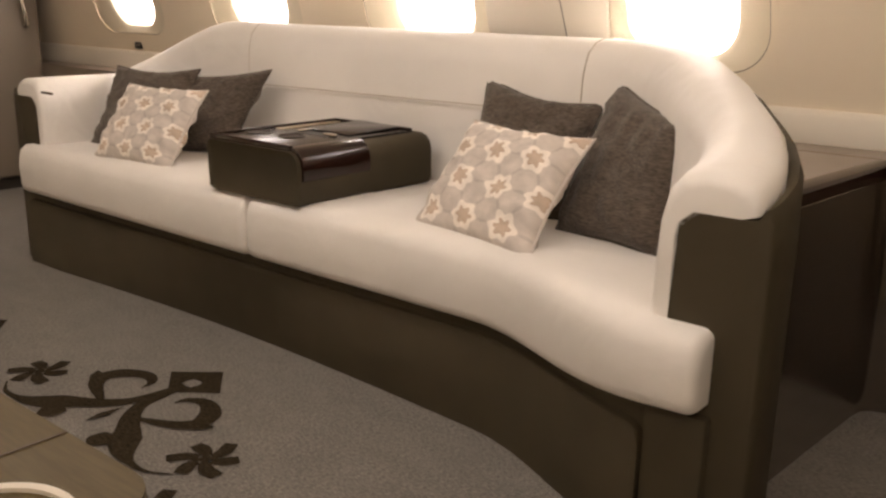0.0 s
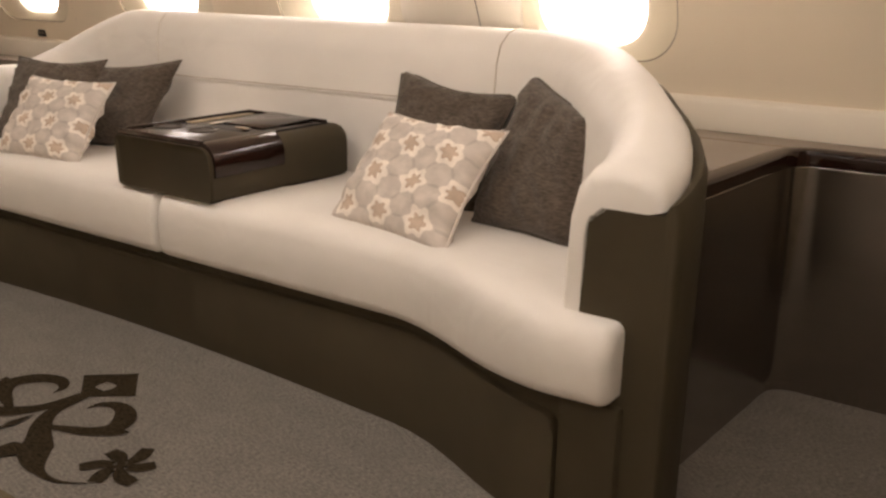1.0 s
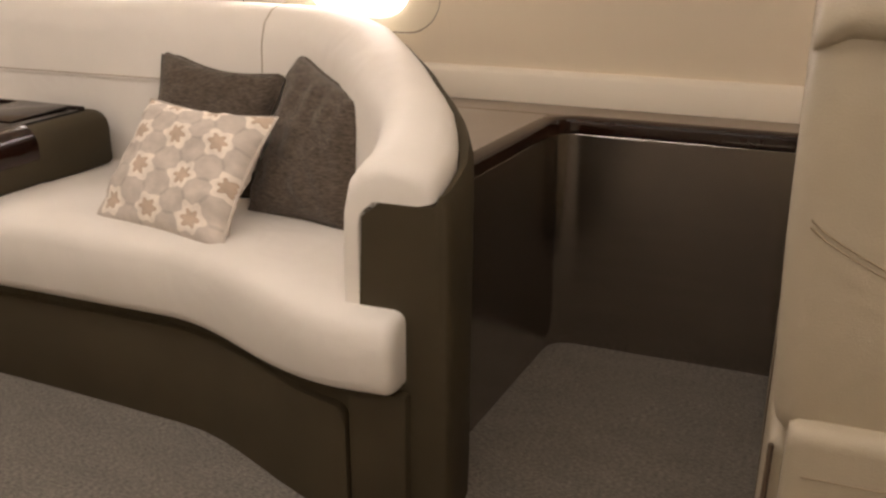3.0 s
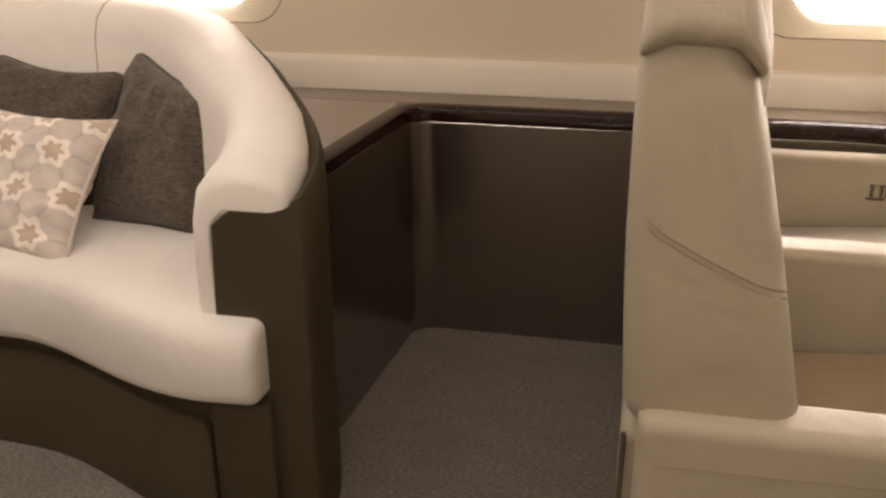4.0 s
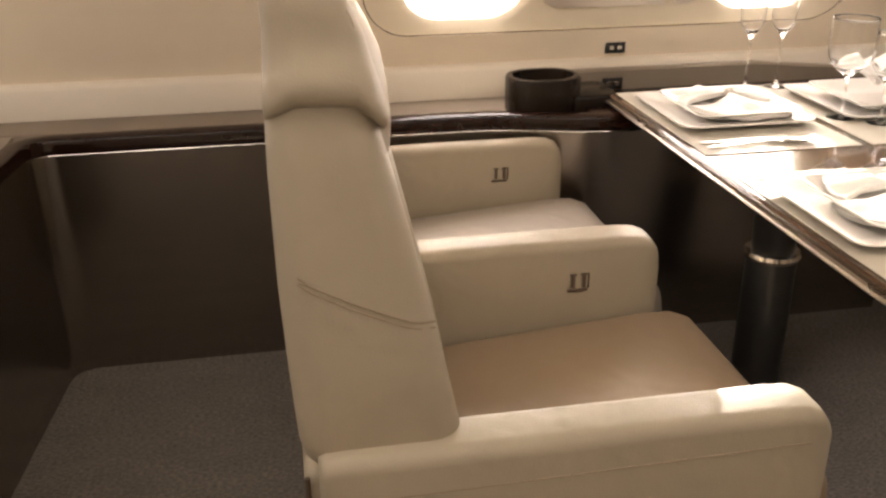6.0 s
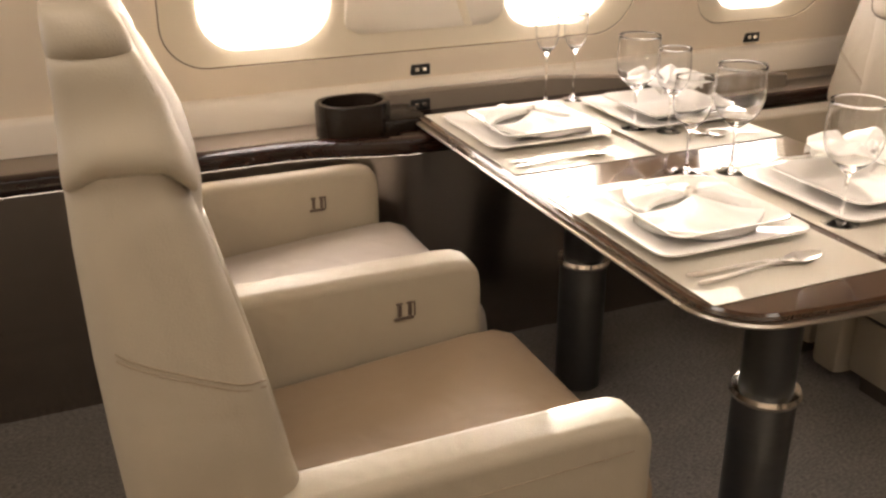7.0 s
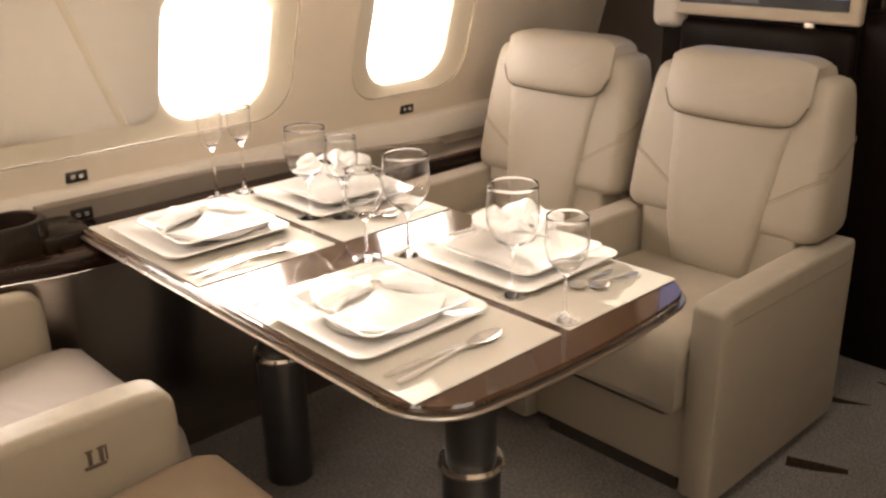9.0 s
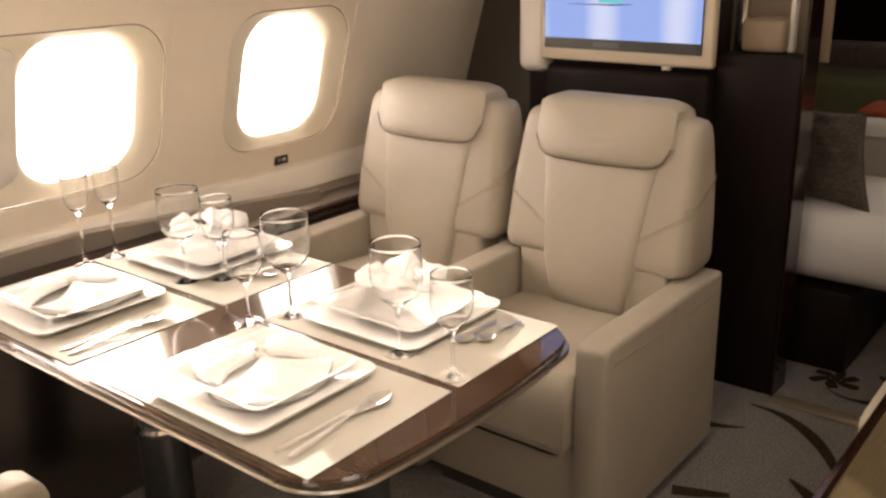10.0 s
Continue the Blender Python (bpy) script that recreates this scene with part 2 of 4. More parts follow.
def box(x0, x1, y0, y1, z0, z1, r=0.0, seg=2, bm=None):
    own = bmesh.new()
    bmesh.ops.create_cube(own, size=1)
    for v in own.verts:
        v.co = ((x0 + x1) / 2 + v.co.x * (x1 - x0), (y0 + y1) / 2 + v.co.y * (y1 - y0), (z0 + z1) / 2 + v.co.z * (z1 - z0))
    if r:
        bmesh.ops.bevel(own, geom=own.edges[:], offset=r, segments=seg, affect="EDGES", profile=0.5)
    if bm is None:
        return own
    return merge(bm, own)


def merge(bm, other):
    me = bpy.data.meshes.new("tmp")
    other.to_mesh(me)
    other.free()
    bm.from_mesh(me)
    bpy.data.meshes.remove(me)
    return bm


def loft(rings, closed=True, caps=True, loop=False, bm=None):
    """Skin over rings of points, all of one length."""
    bm = bm or bmesh.new()
    vs = [[bm.verts.new(p) for p in ring] for ring in rings]
    n = len(rings[0])
    pairs = list(zip(vs, vs[1:])) + ([(vs[-1], vs[0])] if loop else [])
    for a, b in pairs:
        for i in range(n if closed else n - 1):
            j = (i + 1) % n
            bm.faces.new((a[i], a[j], b[j], b[i]))
    if caps and closed and not loop:
        bm.faces.new(vs[0])
        bm.faces.new(vs[-1][::-1])
    return bm


def lathe(profile, n=32, at=(0, 0, 0), bm=None, caps=True):
    rings = [[(at[0] + r * math.cos(2 * math.pi * i / n), at[1] + r * math.sin(2 * math.pi * i / n), at[2] + z) for i in range(n)] for r, z in profile]
    return loft(rings, caps=caps, bm=bm)


def rounded(x0, x1, z0, z1, r, k=6):
    """Corner-rounded rectangle in a plane, anticlockwise."""
    out = []
    for cx, cz, a0 in ((x1 - r, z0 + r, -90), (x1 - r, z1 - r, 0), (x0 + r, z1 - r, 90), (x0 + r, z0 + r, 180)):
        for i in range(k + 1):
            a = radians(a0 + 90 * i / k)
            out.append((cx + r * math.cos(a), cz + r * math.sin(a)))
    return out


def tube(points, radius, n=8, bm=None):
    """A round cord along points."""
    pts = [Vector(p) for p in points]
    rings = []
    for i, p in enumerate(pts):
        d = (pts[min(i + 1, len(pts) - 1)] - pts[max(i - 1, 0)]).normalized()
        a = d.orthogonal().normalized() if abs(d.z) > 0.9 else d.cross(Vector((0, 0, 1))).normalized()
        b = d.cross(a)
        rings.append([p + radius * (math.cos(2 * math.pi * k / n) * a + math.sin(2 * math.pi * k / n) * b) for k in range(n)])
    return loft(rings, bm=bm)


def smooth(t):
    t = max(0.0, min(1.0, t))
    return t * t * (3 - 2 * t)


def lerp_table(t, table):
    for (a, u), (b, v) in zip(table, table[1:]):
        if t <= b:
            return u + (v - u) * max(0, (t - a)) / (b - a)
    return table[-1][1]


# ---- cabin shell ----
X0, X1 = -5.4, 6.6
PROFILE = [(2.80, 0.0), (2.80, 0.62), (2.76, 0.80), (2.735, 0.88), (2.70, 1.00), (2.665, 1.12), (2.625, 1.25), (2.595, 1.36), (2.52, 1.52), (2.36, 1.74), (2.12, 1.92), (1.75, 2.05)]


def wall_y(z):
    return lerp_table(z, [(b, a) for a, b in PROFILE])


bm = box(X0, X1, -0.9, 2.95, -0.06, 0.0)
single("floor", bm, M_CARPET, "taupe grey cut-pile carpet over the whole cabin floor", "carpet", kind="structure")


def strip(bm, x0, x1, prof, thick=0.10):
    """A slab of side wall between two stations, following the cabin's curve."""
    ring = [(y, z) for y, z in prof] + [(y + thick, z) for y, z in reversed(prof)]
    return loft([[(x0, y, z) for y, z in ring], [(x1, y, z) for y, z in ring]], bm=bm)


ZB, ZT = 0.878, 1.363          # bottom and top of the window surrounds
prof_low = [p for p in PROFILE if p[1] < ZB - 0.02] + [(wall_y(ZB - 0.02), ZB - 0.02)]
prof_high = [(wall_y(ZT + 0.02), ZT + 0.02)] + [p for p in PROFILE if p[1] > ZT + 0.03]
SURROUNDS = [(-4.64, -4.02, [-4.32]), (-3.62, -3.00, [-3.31]), (-2.62, -0.985, [-2.28, -1.28]), (0.315, 1.79, [0.608, 1.525]), (2.03, 2.575, [2.306])]

bm = bmesh.new()
strip(bm, X0, X1, prof_low)
strip(bm, X0, X1, prof_high)
edges = [X0] + [v for a, b, _ in SURROUNDS for v in (a - 0.02, b + 0.02)] + [X1]
mid = [(wall_y(z), z) for z in (ZB - 0.02, 1.0, 1.12, 1.25, ZT + 0.02)]
for a, b in zip(edges[::2], edges[1::2]):
    strip(bm, a, b, mid)
for a, b, _ in SURROUNDS:      # the rounded corners round each surround
    k = 8
    inner = rounded(a, b, ZB, ZT, 0.13, k)
    outer = []
    for (cx, cz, sx, sz), q in zip(((b - 0.13, ZB + 0.13, 1, -1), (b - 0.13, ZT - 0.13, 1, 1), (a + 0.13, ZT - 0.13, -1, 1), (a + 0.13, ZB + 0.13, -1, -1)), range(4)):
        ex = (b + 0.02) if sx > 0 else (a - 0.02)
        ez = (ZT + 0.02) if sz > 0 else (ZB - 0.02)
        for i in range(k + 1):
            f = i / k
            if q % 2 == 0:
                f = 1 - f
            outer.append((ex, cz + (ez - cz) * f * 2) if f <= 0.5 else (cx + (ex - cx) * (1 - f) * 2, ez))
    rings = [[(x, wall_y(z), z) for x, z in outer], [(x, wall_y(z), z) for x, z in inner], [(x, wall_y(z) + 0.005, z) for x, z in inner]]
    loft(rings, caps=False, bm=bm)
wall = single("wall_window_side", bm, M_WALL, "cream curved cabin side wall with window surrounds", "wall", kind="structure", sharp=30)


def lean(x, z, d):
    """A point on the side wall, d metres behind its surface."""
    return (x, wall_y(z) + d, z)


def window(i, a, b, centres):
    w = thing("window_%d" % i, "cream rounded window surround with bright daylight panes", "window", kind="structure")
    # dark joint round the surround
    rim = rounded(a - 0.001, b + 0.001, ZB - 0.001, ZT + 0.001, 0.131, 8)
    gap = rounded(a + 0.004, b - 0.004, ZB + 0.004, ZT - 0.004, 0.126, 8)
    part("joint", loft([[lean(x, z, 0.0045) for x, z in rim], [lean(x, z, 0.0045) for x, z in gap]], caps=False), M_JOINT, w)
    # surround panel with reveals for each pane
    bm = bmesh.new()
    cuts = [a + 0.004] + [(p + q) / 2 for p, q in zip(centres, centres[1:])] + [b - 0.004]
    hw = 0.187
    for c, l, r in zip(centres, cuts, cuts[1:]):
        k = 8
        hole = rounded(c - hw, c + hw, 0.919, 1.341, 0.120, k)
        first, last = l == cuts[0], r == cuts[-1]
        outer = []
        for q, (sx, sz) in enumerate(((1, -1), (1, 1), (-1, 1), (-1, -1))):
            ex = r if sx > 0 else l
            ez = ZT - 0.004 if sz > 0 else ZB + 0.004
            rc = 0.124 if (sx > 0 and last) or (sx < 0 and first) else 0.0
            ax, az = ex - sx * rc, ez - sz * rc
            for j in range(k + 1):
                if rc:
                    t = radians((-90, 0, 90, 180)[q] + 90 * j / k)
                    outer.append((ax + rc * math.cos(t), az + rc * math.sin(t)))
                else:
                    f = j / k
                    f = f if q % 2 else 1 - f
                    gx, gz = c + sx * (hw - 0.120), (1.341 - 0.120 if sz > 0 else 0.919 + 0.120)
                    outer.append((ex, gz + (ez - gz) * f * 2) if f <= 0.5 else (gx + (ex - gx) * (1 - f) * 2, ez))
        grown = rounded(c - hw - 0.02, c + hw + 0.02, 0.900, 1.351, 0.135, k)
        loft([[lean(x, z, 0.006) for x, z in outer], [lean(x, z, 0.018) for x, z in grown], [lean(x, z, 0.035) for x, z in hole],
              [lean(c + (x - c) * 0.97, 1.13 + (z - 1.13) * 0.97, 0.075) for x, z in hole]], caps=False, bm=bm)
    part("surround", bm, M_SURR, w)
    if len(centres) > 1:
        m = (centres[0] + centres[1]) / 2
        rows = []
        for k in range(25):
            z = 0.945 + 0.39 * k / 24
            near = max(0, 0.045 - min(z - 0.945, 1.335 - z))
            cut = 0.045 - math.sqrt(0.045 ** 2 - near ** 2)
            rows.append([lean(m - 0.240 + cut, z, 0.012), lean(m - 0.233 + cut, z, 0.002), lean(m, z, 0.002), lean(m + 0.253 - cut, z, 0.002), lean(m + 0.260 - cut, z, 0.012)])
        part("blank_panel", loft(rows), M_DADO, w, "paler blank panel between two panes", sharp=60)
        if m > 0:
            part("panel_divider", loft([[lean(1.213 - (z - 0.95) * 0.46 + dx, z, d) for dx, d in ((-0.016, 0.004), (-0.007, -0.003), (0.007, -0.003), (0.016, 0.004))] for z in [0.948 + 0.0385 * k for k in range(11)]]), M_SURR, w)
        else:
            part("panel_joint", tube([lean(m + 0.10 + (z - 0.93) * -0.12, z, 0.001) for z in (0.95, 1.03, 1.13, 1.23, 1.33)], 0.0016, 5), M_PIPE, w)
    for c in centres:
        ring = rounded(c - hw, c + hw, 0.919, 1.341, 0.120, 8)
        p = part("pane", loft([[lean(x, z, 0.074) for x, z in ring], [lean(x, z, 0.080) for x, z in ring]]), M_PANE, w, "clear acrylic pane")
        p.visible_shadow = False
    return w


for i, (a, b, c) in enumerate(SURROUNDS):
    window(i + 1, a, b, c)

# dado along the wall, ledge and dark cap rail
prof = [(2.735, 0.6915), (2.735, 0.772), (2.742, 0.783), (2.756, 0.79), (2.79, 0.79), (2.79, 0.6915)]
single("trim_dado", loft([[(X0, y, z) for y, z in prof], [(3.2, y, z) for y, z in prof]]), M_DADO, "off-white padded dado rail along the side wall", "trim", kind="structure", sharp=60)
single("side_ledge", box(-5.39, 1.95, 2.605, 2.79, 0.0, 0.690, 0.004, 1), M_LEDGE, "taupe side ledge below the windows", "ledge", kind="structure")
single("side_ledge", box(1.954, 3.2, 2.64, 2.79, 0.0, 0.640, 0.004, 1), M_LEDGE, "lower taupe side ledge beside the facing armchairs", "ledge", kind="structure")
rows = []
for ux, uz in ((0.93, 0.767), (1.5, 0.767), (1.75, 0.745), (2.45, 0.688)):
    rows.append([(ux, y, z) for y, z in ((2.700, 0.62), (2.700, uz - 0.006), (2.706, uz), (2.727, uz), (2.733, uz - 0.006), (2.733, 0.62))])
single("ledge_upstand", loft(rows), M_LEDGE, "taupe upstand with sockets behind the table", "ledge", kind="structure")


def plan_path(points, r=0.10, k=8):
    """A plan line with rounded corners."""
    pts = [Vector((*p, 0)) for p in points]
    out = [pts[0]]
    for a, b, c in zip(pts, pts[1:], pts[2:]):
        u, v = (a - b).normalized(), (c - b).normalized()
        for i in range(k + 1):
            t = i / k
            out.append((1 - t) ** 2 * (b + u * r) + 2 * t * (1 - t) * b + t * t * (b + v * r))
    return out + [pts[-1]]


def sweep(path, prof, bm=None):
    """prof: points of (offset to the left of the path, z), closed."""
    rings = []
    for i, p in enumerate(path):
        d = (path[min(i + 1, len(path) - 1)] - path[max(i - 1, 0)]).normalized()
        nrm = Vector((-d.y, d.x, 0))
        rings.append([(p.x + nrm.x * o, p.y + nrm.y * o, z) for o, z in prof])
    return loft(rings, bm=bm)


PANEL = plan_path([(-0.614, 1.925), (-0.562, 2.503), (0.64, 2.503), (0.90, 2.424), (1.90, 2.424)], 0.075)


def lean_back(p):
    """How far the panel's foot stands behind its top, on the stretch along the wall."""
    return 0.068 * smooth((p.y - 2.30) / 0.12)


screen = thing("side_panel", "dark brushed metal screen panel with glossy cap rail", "panel", kind="structure")
rows = []
for i, p in enumerate(PANEL):
    d = (PANEL[min(i + 1, len(PANEL) - 1)] - PANEL[max(i - 1, 0)]).normalized()
    rows.append([(p.x - d.y * o, p.y + d.x * o + lean_back(p) * (1 - z / 0.664), z) for o, z in ((0, 0.0), (0, 0.33), (0, 0.664), (0.018, 0.664), (0.018, 0.0))])
part("panel_face", loft(rows), M_GREY, screen)
part("cap_rail", sweep(PANEL, [(-0.008, 0.666), (-0.010, 0.69), (-0.004, 0.703), (0.006, 0.708), (0.030, 0.708), (0.038, 0.700), (0.038, 0.666)]), M_GLOSS, screen, "dark glossy lacquered wood rail")
part("edge_trim", tube([(p.x, p.y - 0.002, 0.662) for p in PANEL], 0.0028, 6), M_CHROME, screen, "thin bright metal edge")
top = [p for p in PANEL if p.x > -0.50 and p.y > 2.2]
part("ledge_shelf", loft([[(p.x, p.y + 0.036, 0.650), (p.x, p.y + 0.036, 0.689), (p.x, 2.608, 0.689), (p.x, 2.608, 0.650)] for p in top]), M_LEDGE, screen, "taupe shelf behind the rail")
rows = [[(xa, y, 0.650), (xa, y, 0.688), (-0.618, y, 0.688), (-0.618, y, 0.650)] for xa, y in ((-0.755, 1.955), (-0.90, 2.12), (-1.04, 2.29), (-1.22, 2.43), (-1.50, 2.53), (-1.60, 2.604))]
part("ledge_shelf", loft(rows), M_LEDGE, screen)
part("gloss_shelf", box(0.905, 1.90, 2.455, 2.699, 0.669, 0.706, 0.004, 2), M_GLOSS, screen, "dark glossy shelf under the table's end")
low = thing("side_panel", "lower dark brushed metal panel beside the facing armchairs", "panel", kind="structure")
part("panel_face", box(1.905, 3.08, 2.622, 2.638, 0.0, 0.598), M_GREY, low)
part("cap_rail", box(1.905, 3.08, 2.612, 2.650, 0.600, 0.643, 0.008, 3), M_GLOSS, low, "dark glossy lacquered wood rail")

# the other side of the cabin, ceiling and ends
bm = box(X0, X1, -1.0, -0.9, -0.06, 2.1)
single("wall_aisle_side", bm, M_WALL, "cream cabin side wall", "wall", kind="structure")
single("ceiling", box(X0, X1, -1.0, 1.85, 2.05, 2.12), M_CEIL, "white cabin ceiling", "ceiling", kind="structure")
single("wall_end", box(X0 - 0.1, X0, -1.0, 2.95, -0.06, 2.12), M_WALL, "cream cabin end wall", "wall", kind="structure")
single("wall_far", box(X1, X1 + 0.1, -1.0, 2.95, -0.06, 2.12), M_BULK, "dark end wall of the next cabin", "wall", kind="structure")


def socket(x, z, y):
    s = thing("wall_socket", "small black socket plate on the cream wall", "socket", "wall sockets")
    part("plate", box(x - 0.031, x + 0.031, y - 0.006, y + 0.012, z - 0.017, z + 0.017, 0.003), M_PLASTIC, s)
    for dx in (-0.012, 0.012):
        part("port", box(x + dx - 0.007, x + dx + 0.007, y - 0.0075, y - 0.005, z - 0.006, z + 0.006, 0.001, 1), M_CHROME, s)
    return s


for sx in (-4.335, 1.07, 2.315):
    socket(sx, 0.819, wall_y(0.819))
socket(1.048, 0.724, 2.700)

# left end cabinet by the sofa
cab = thing("end_cabinet", "taupe grey cabinet beyond the sofa", "cabinet")
part("body", box(-5.385, -5.06, 1.0, 2.60, 0.07, 1.99, 0.02, 3), M_LEDGE, cab)
# set-back foot, with the shade of its recess put into the colour
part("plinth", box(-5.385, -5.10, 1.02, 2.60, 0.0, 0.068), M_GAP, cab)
part("door_joint", box(-5.0605, -5.0575, 1.02, 2.38, 1.018, 1.024), M_GAP, cab)
part("handle", tube([(-5.058, 2.47, 1.16), (-5.036, 2.475, 1.145), (-5.030, 2.485, 1.08), (-5.030, 2.505, 0.97), (-5.036, 2.515, 0.905), (-5.058, 2.517, 0.892)], 0.011, 10), M_CHROME, cab, "curved bright grab handle")


# ---- sofa ----
SX0, SX1 = -3.62, -0.505


def front_y(x):
    return 1.735 - 0.195 * smooth((x + 1.32) / 0.62)


def rear_y(x):
    return lerp_table(x, [(-9, 2.44), (-1.42, 2.44), (-1.15, 2.33), (-0.95, 2.12), (-0.80, 1.94), (-0.70, 1.80), (-0.60, 1.66)])


sofa = thing("sofa", "long ivory leather sofa with dark olive brown base", "sofa")
# plinth
xs = [SX0 + (-0.735 - SX0) * i / 40 for i in range(41)]
xs[1:1] = [SX0 + d for d in (0.004, 0.012, 0.022, 0.035)]
xs[-1:-1] = [-0.735 - d for d in (0.035, 0.022, 0.012, 0.004)]
rings = []
for x in xs:
    y = front_y(x)
    foot = y + 0.045 * max(0.0, math.sin(math.pi * (x + 3.4) / 2.1)) * (1 if x < -1.3 else 0)
    e = min(0.035, x - SX0, -0.735 - x)
    zt = 0.266 - 0.035 + math.sqrt(max(0.0, 0.035 ** 2 - (0.035 - e) ** 2))
    rings.append([(x, foot, 0.0), (x, y, zt - 0.012), (x, y + 0.005, zt - 0.003), (x, y + 0.014, zt), (x, rear_y(x) - 0.06, zt), (x, rear_y(x) - 0.06, 0.0)])
part("plinth", loft(rings), M_BROWN, sofa, "dark olive brown leather-covered base")
rings = [[(x, front_y(x) + 0.026, 0.2), (x, front_y(x) + 0.026, 0.348), (x, rear_y(x) - 0.07, 0.348), (x, rear_y(x) - 0.07, 0.2)] for x in xs]
part("recessed_rail", loft(rings), M_BROWN, sofa)


def seat_cushion(x0, x1, endr=True):
    n = 64
    rings = []
    for i in range(n + 1):
        t = i / n
        t = 0.5 - 0.5 * math.cos(math.pi * t)
        x = x0 + (x1 - x0) * t
        e = min(t, 1 - t) * (x1 - x0)
        inset = 0.026 * (1 - math.sqrt(max(0.0, 1 - (1 - min(1, e / 0.026)) ** 2)))
        yf = front_y(x) - 0.028 + inset
        if x1 > -1.0:
            yf -= 0.012 * smooth((x + 1.0) / 0.4)
        zt, zb = 0.492 - inset * 0.8, 0.301 + 0.029 * smooth((x + 1.02) / 0.42) + inset * 0.5
        crown = 0.006 * math.sin(math.pi * t)
        prof = [(yf + 0.02, zb), (yf + 0.004, zb + 0.012), (yf, zb + 0.03), (yf - 0.004, (zb + zt) / 2), (yf, zt - 0.045), (yf + 0.010, zt - 0.018), (yf + 0.032, zt - 0.002),
                (yf + 0.07, zt + crown), ((yf + rear_y(x)) / 2, zt + crown - 0.003), (rear_y(x), zt - 0.012), (rear_y(x), zb)]
        rings.append([(x, y, z) for y, z in prof])
    return loft(rings)


for a, b in ((SX0 + 0.015, -2.183), (-2.177, -0.609)):
    part("seat_cushion", seat_cushion(a, b), M_WHITE, sofa, sharp=50)

# back and arms in one upholstered sweep
def glide(points, step=0.06):
    """An even, smooth plan line through points."""
    P = [Vector((*p, 0)) for p in points]
    P = [P[0] * 2 - P[1]] + P + [P[-1] * 2 - P[-2]]
    out = []
    for a, b, c, d in zip(P, P[1:], P[2:], P[3:]):
        k = max(2, int((c - b).length / step))
        for i in range(k):
            t = i / k
            out.append(0.5 * (2 * b + (c - a) * t + (2 * a - 5 * b + 4 * c - d) * t * t + (3 * b - a - 3 * c + d) * t ** 3))
    return out + [P[-2]]


BACK = glide([(-0.640, 1.572), (-0.650, 1.70), (-0.705, 1.83), (-0.80, 1.95), (-0.94, 2.12), (-1.09, 2.29), (-1.28, 2.43), (-1.58, 2.50), (-2.1, 2.505), (-2.7, 2.505),
              (-3.15, 2.50), (-3.40, 2.45), (-3.545, 2.32), (-3.585, 2.12), (-3.585, 1.95), (-3.585, 1.765)])
for at_end in (False, True):       # closer stations where the arms end in a soft edge
    if at_end:
        BACK.reverse()
    d = (BACK[1] - BACK[0]).normalized()
    BACK[1:1] = [BACK[0] + d * e for e in (0.002, 0.006, 0.012, 0.020, 0.030)]
BACK.reverse()
cum = [0.0]
for p, q in zip(BACK, BACK[1:]):
    cum.append(cum[-1] + (q - p).length)
LT = cum[-1]


def back_height(s):
    right = lerp_table(s, [(0, 0.782), (0.14, 0.815), (0.30, 0.868), (0.50, 0.922), (0.75, 0.960), (1.0, 0.976), (9, 0.980)])
    left = 0.752 + 0.226 * math.sin(math.pi / 2 * min(1, max(0, (LT - s - 0.42) / 0.60))) ** 1.25
    return min(right, left)


def back_sweep(fn):
    rings = []
    for i, p in enumerate(BACK):
        d = (BACK[min(i + 1, len(BACK) - 1)] - BACK[max(i - 1, 0)]).normalized()
        nrm = Vector((-d.y, d.x, 0))       # towards the seat
        rings.append([(p.x + nrm.x * o, p.y + nrm.y * o, z) for o, z in fn(cum[i], back_height(cum[i]))])
    return loft(rings)


def soft_end(s):
    e = min(0.03, s, LT - s)
    return 0.03 - math.sqrt(max(0.0, 0.03 ** 2 - (0.03 - e) ** 2))


def inner_width(s):
    return min(lerp_table(s, [(0, 0.108), (0.12, 0.100), (0.35, 0.066), (0.75, 0.066), (1.15, 0.105), (1.5, 0.145), (9, 0.145)]), lerp_table(LT - s, [(0, 0.108), (0.9, 0.108), (1.5, 0.145), (9, 0.145)]))


def white_section(s, h):
    k = smooth(min(s / 1.1, (LT - s) / 1.1))
    q = soft_end(s)
    wi, wo = inner_width(s) - q * 0.5, 0.091 + 0.019 * k - q * 0.5
    low = h - 0.074
    h = h - q * 0.8
    return [(wi + 0.012 * k, 0.44), (wi, 0.60), (wi - 0.004 - 0.012 * k, h - 0.10), (wi - 0.016 - 0.015 * k, h - 0.045), (wi - 0.042 - 0.02 * k, h - 0.012), (wi - 0.085 - 0.01 * k, h), (-wo + 0.045, h - 0.006),
            (-wo + 0.018, h - 0.018), (-wo + 0.003, h - 0.036), (-wo, low + 0.006), (-wo + 0.02, low), (wi - 0.072, low), (wi - 0.043 + q * 0.3, low - 0.031), (wi - 0.039 + q * 0.5, 0.44)]


part("upholstered_back", back_sweep(white_section), M_WHITE, sofa, "ivory leather back sweeping down into the arms", sharp=50)


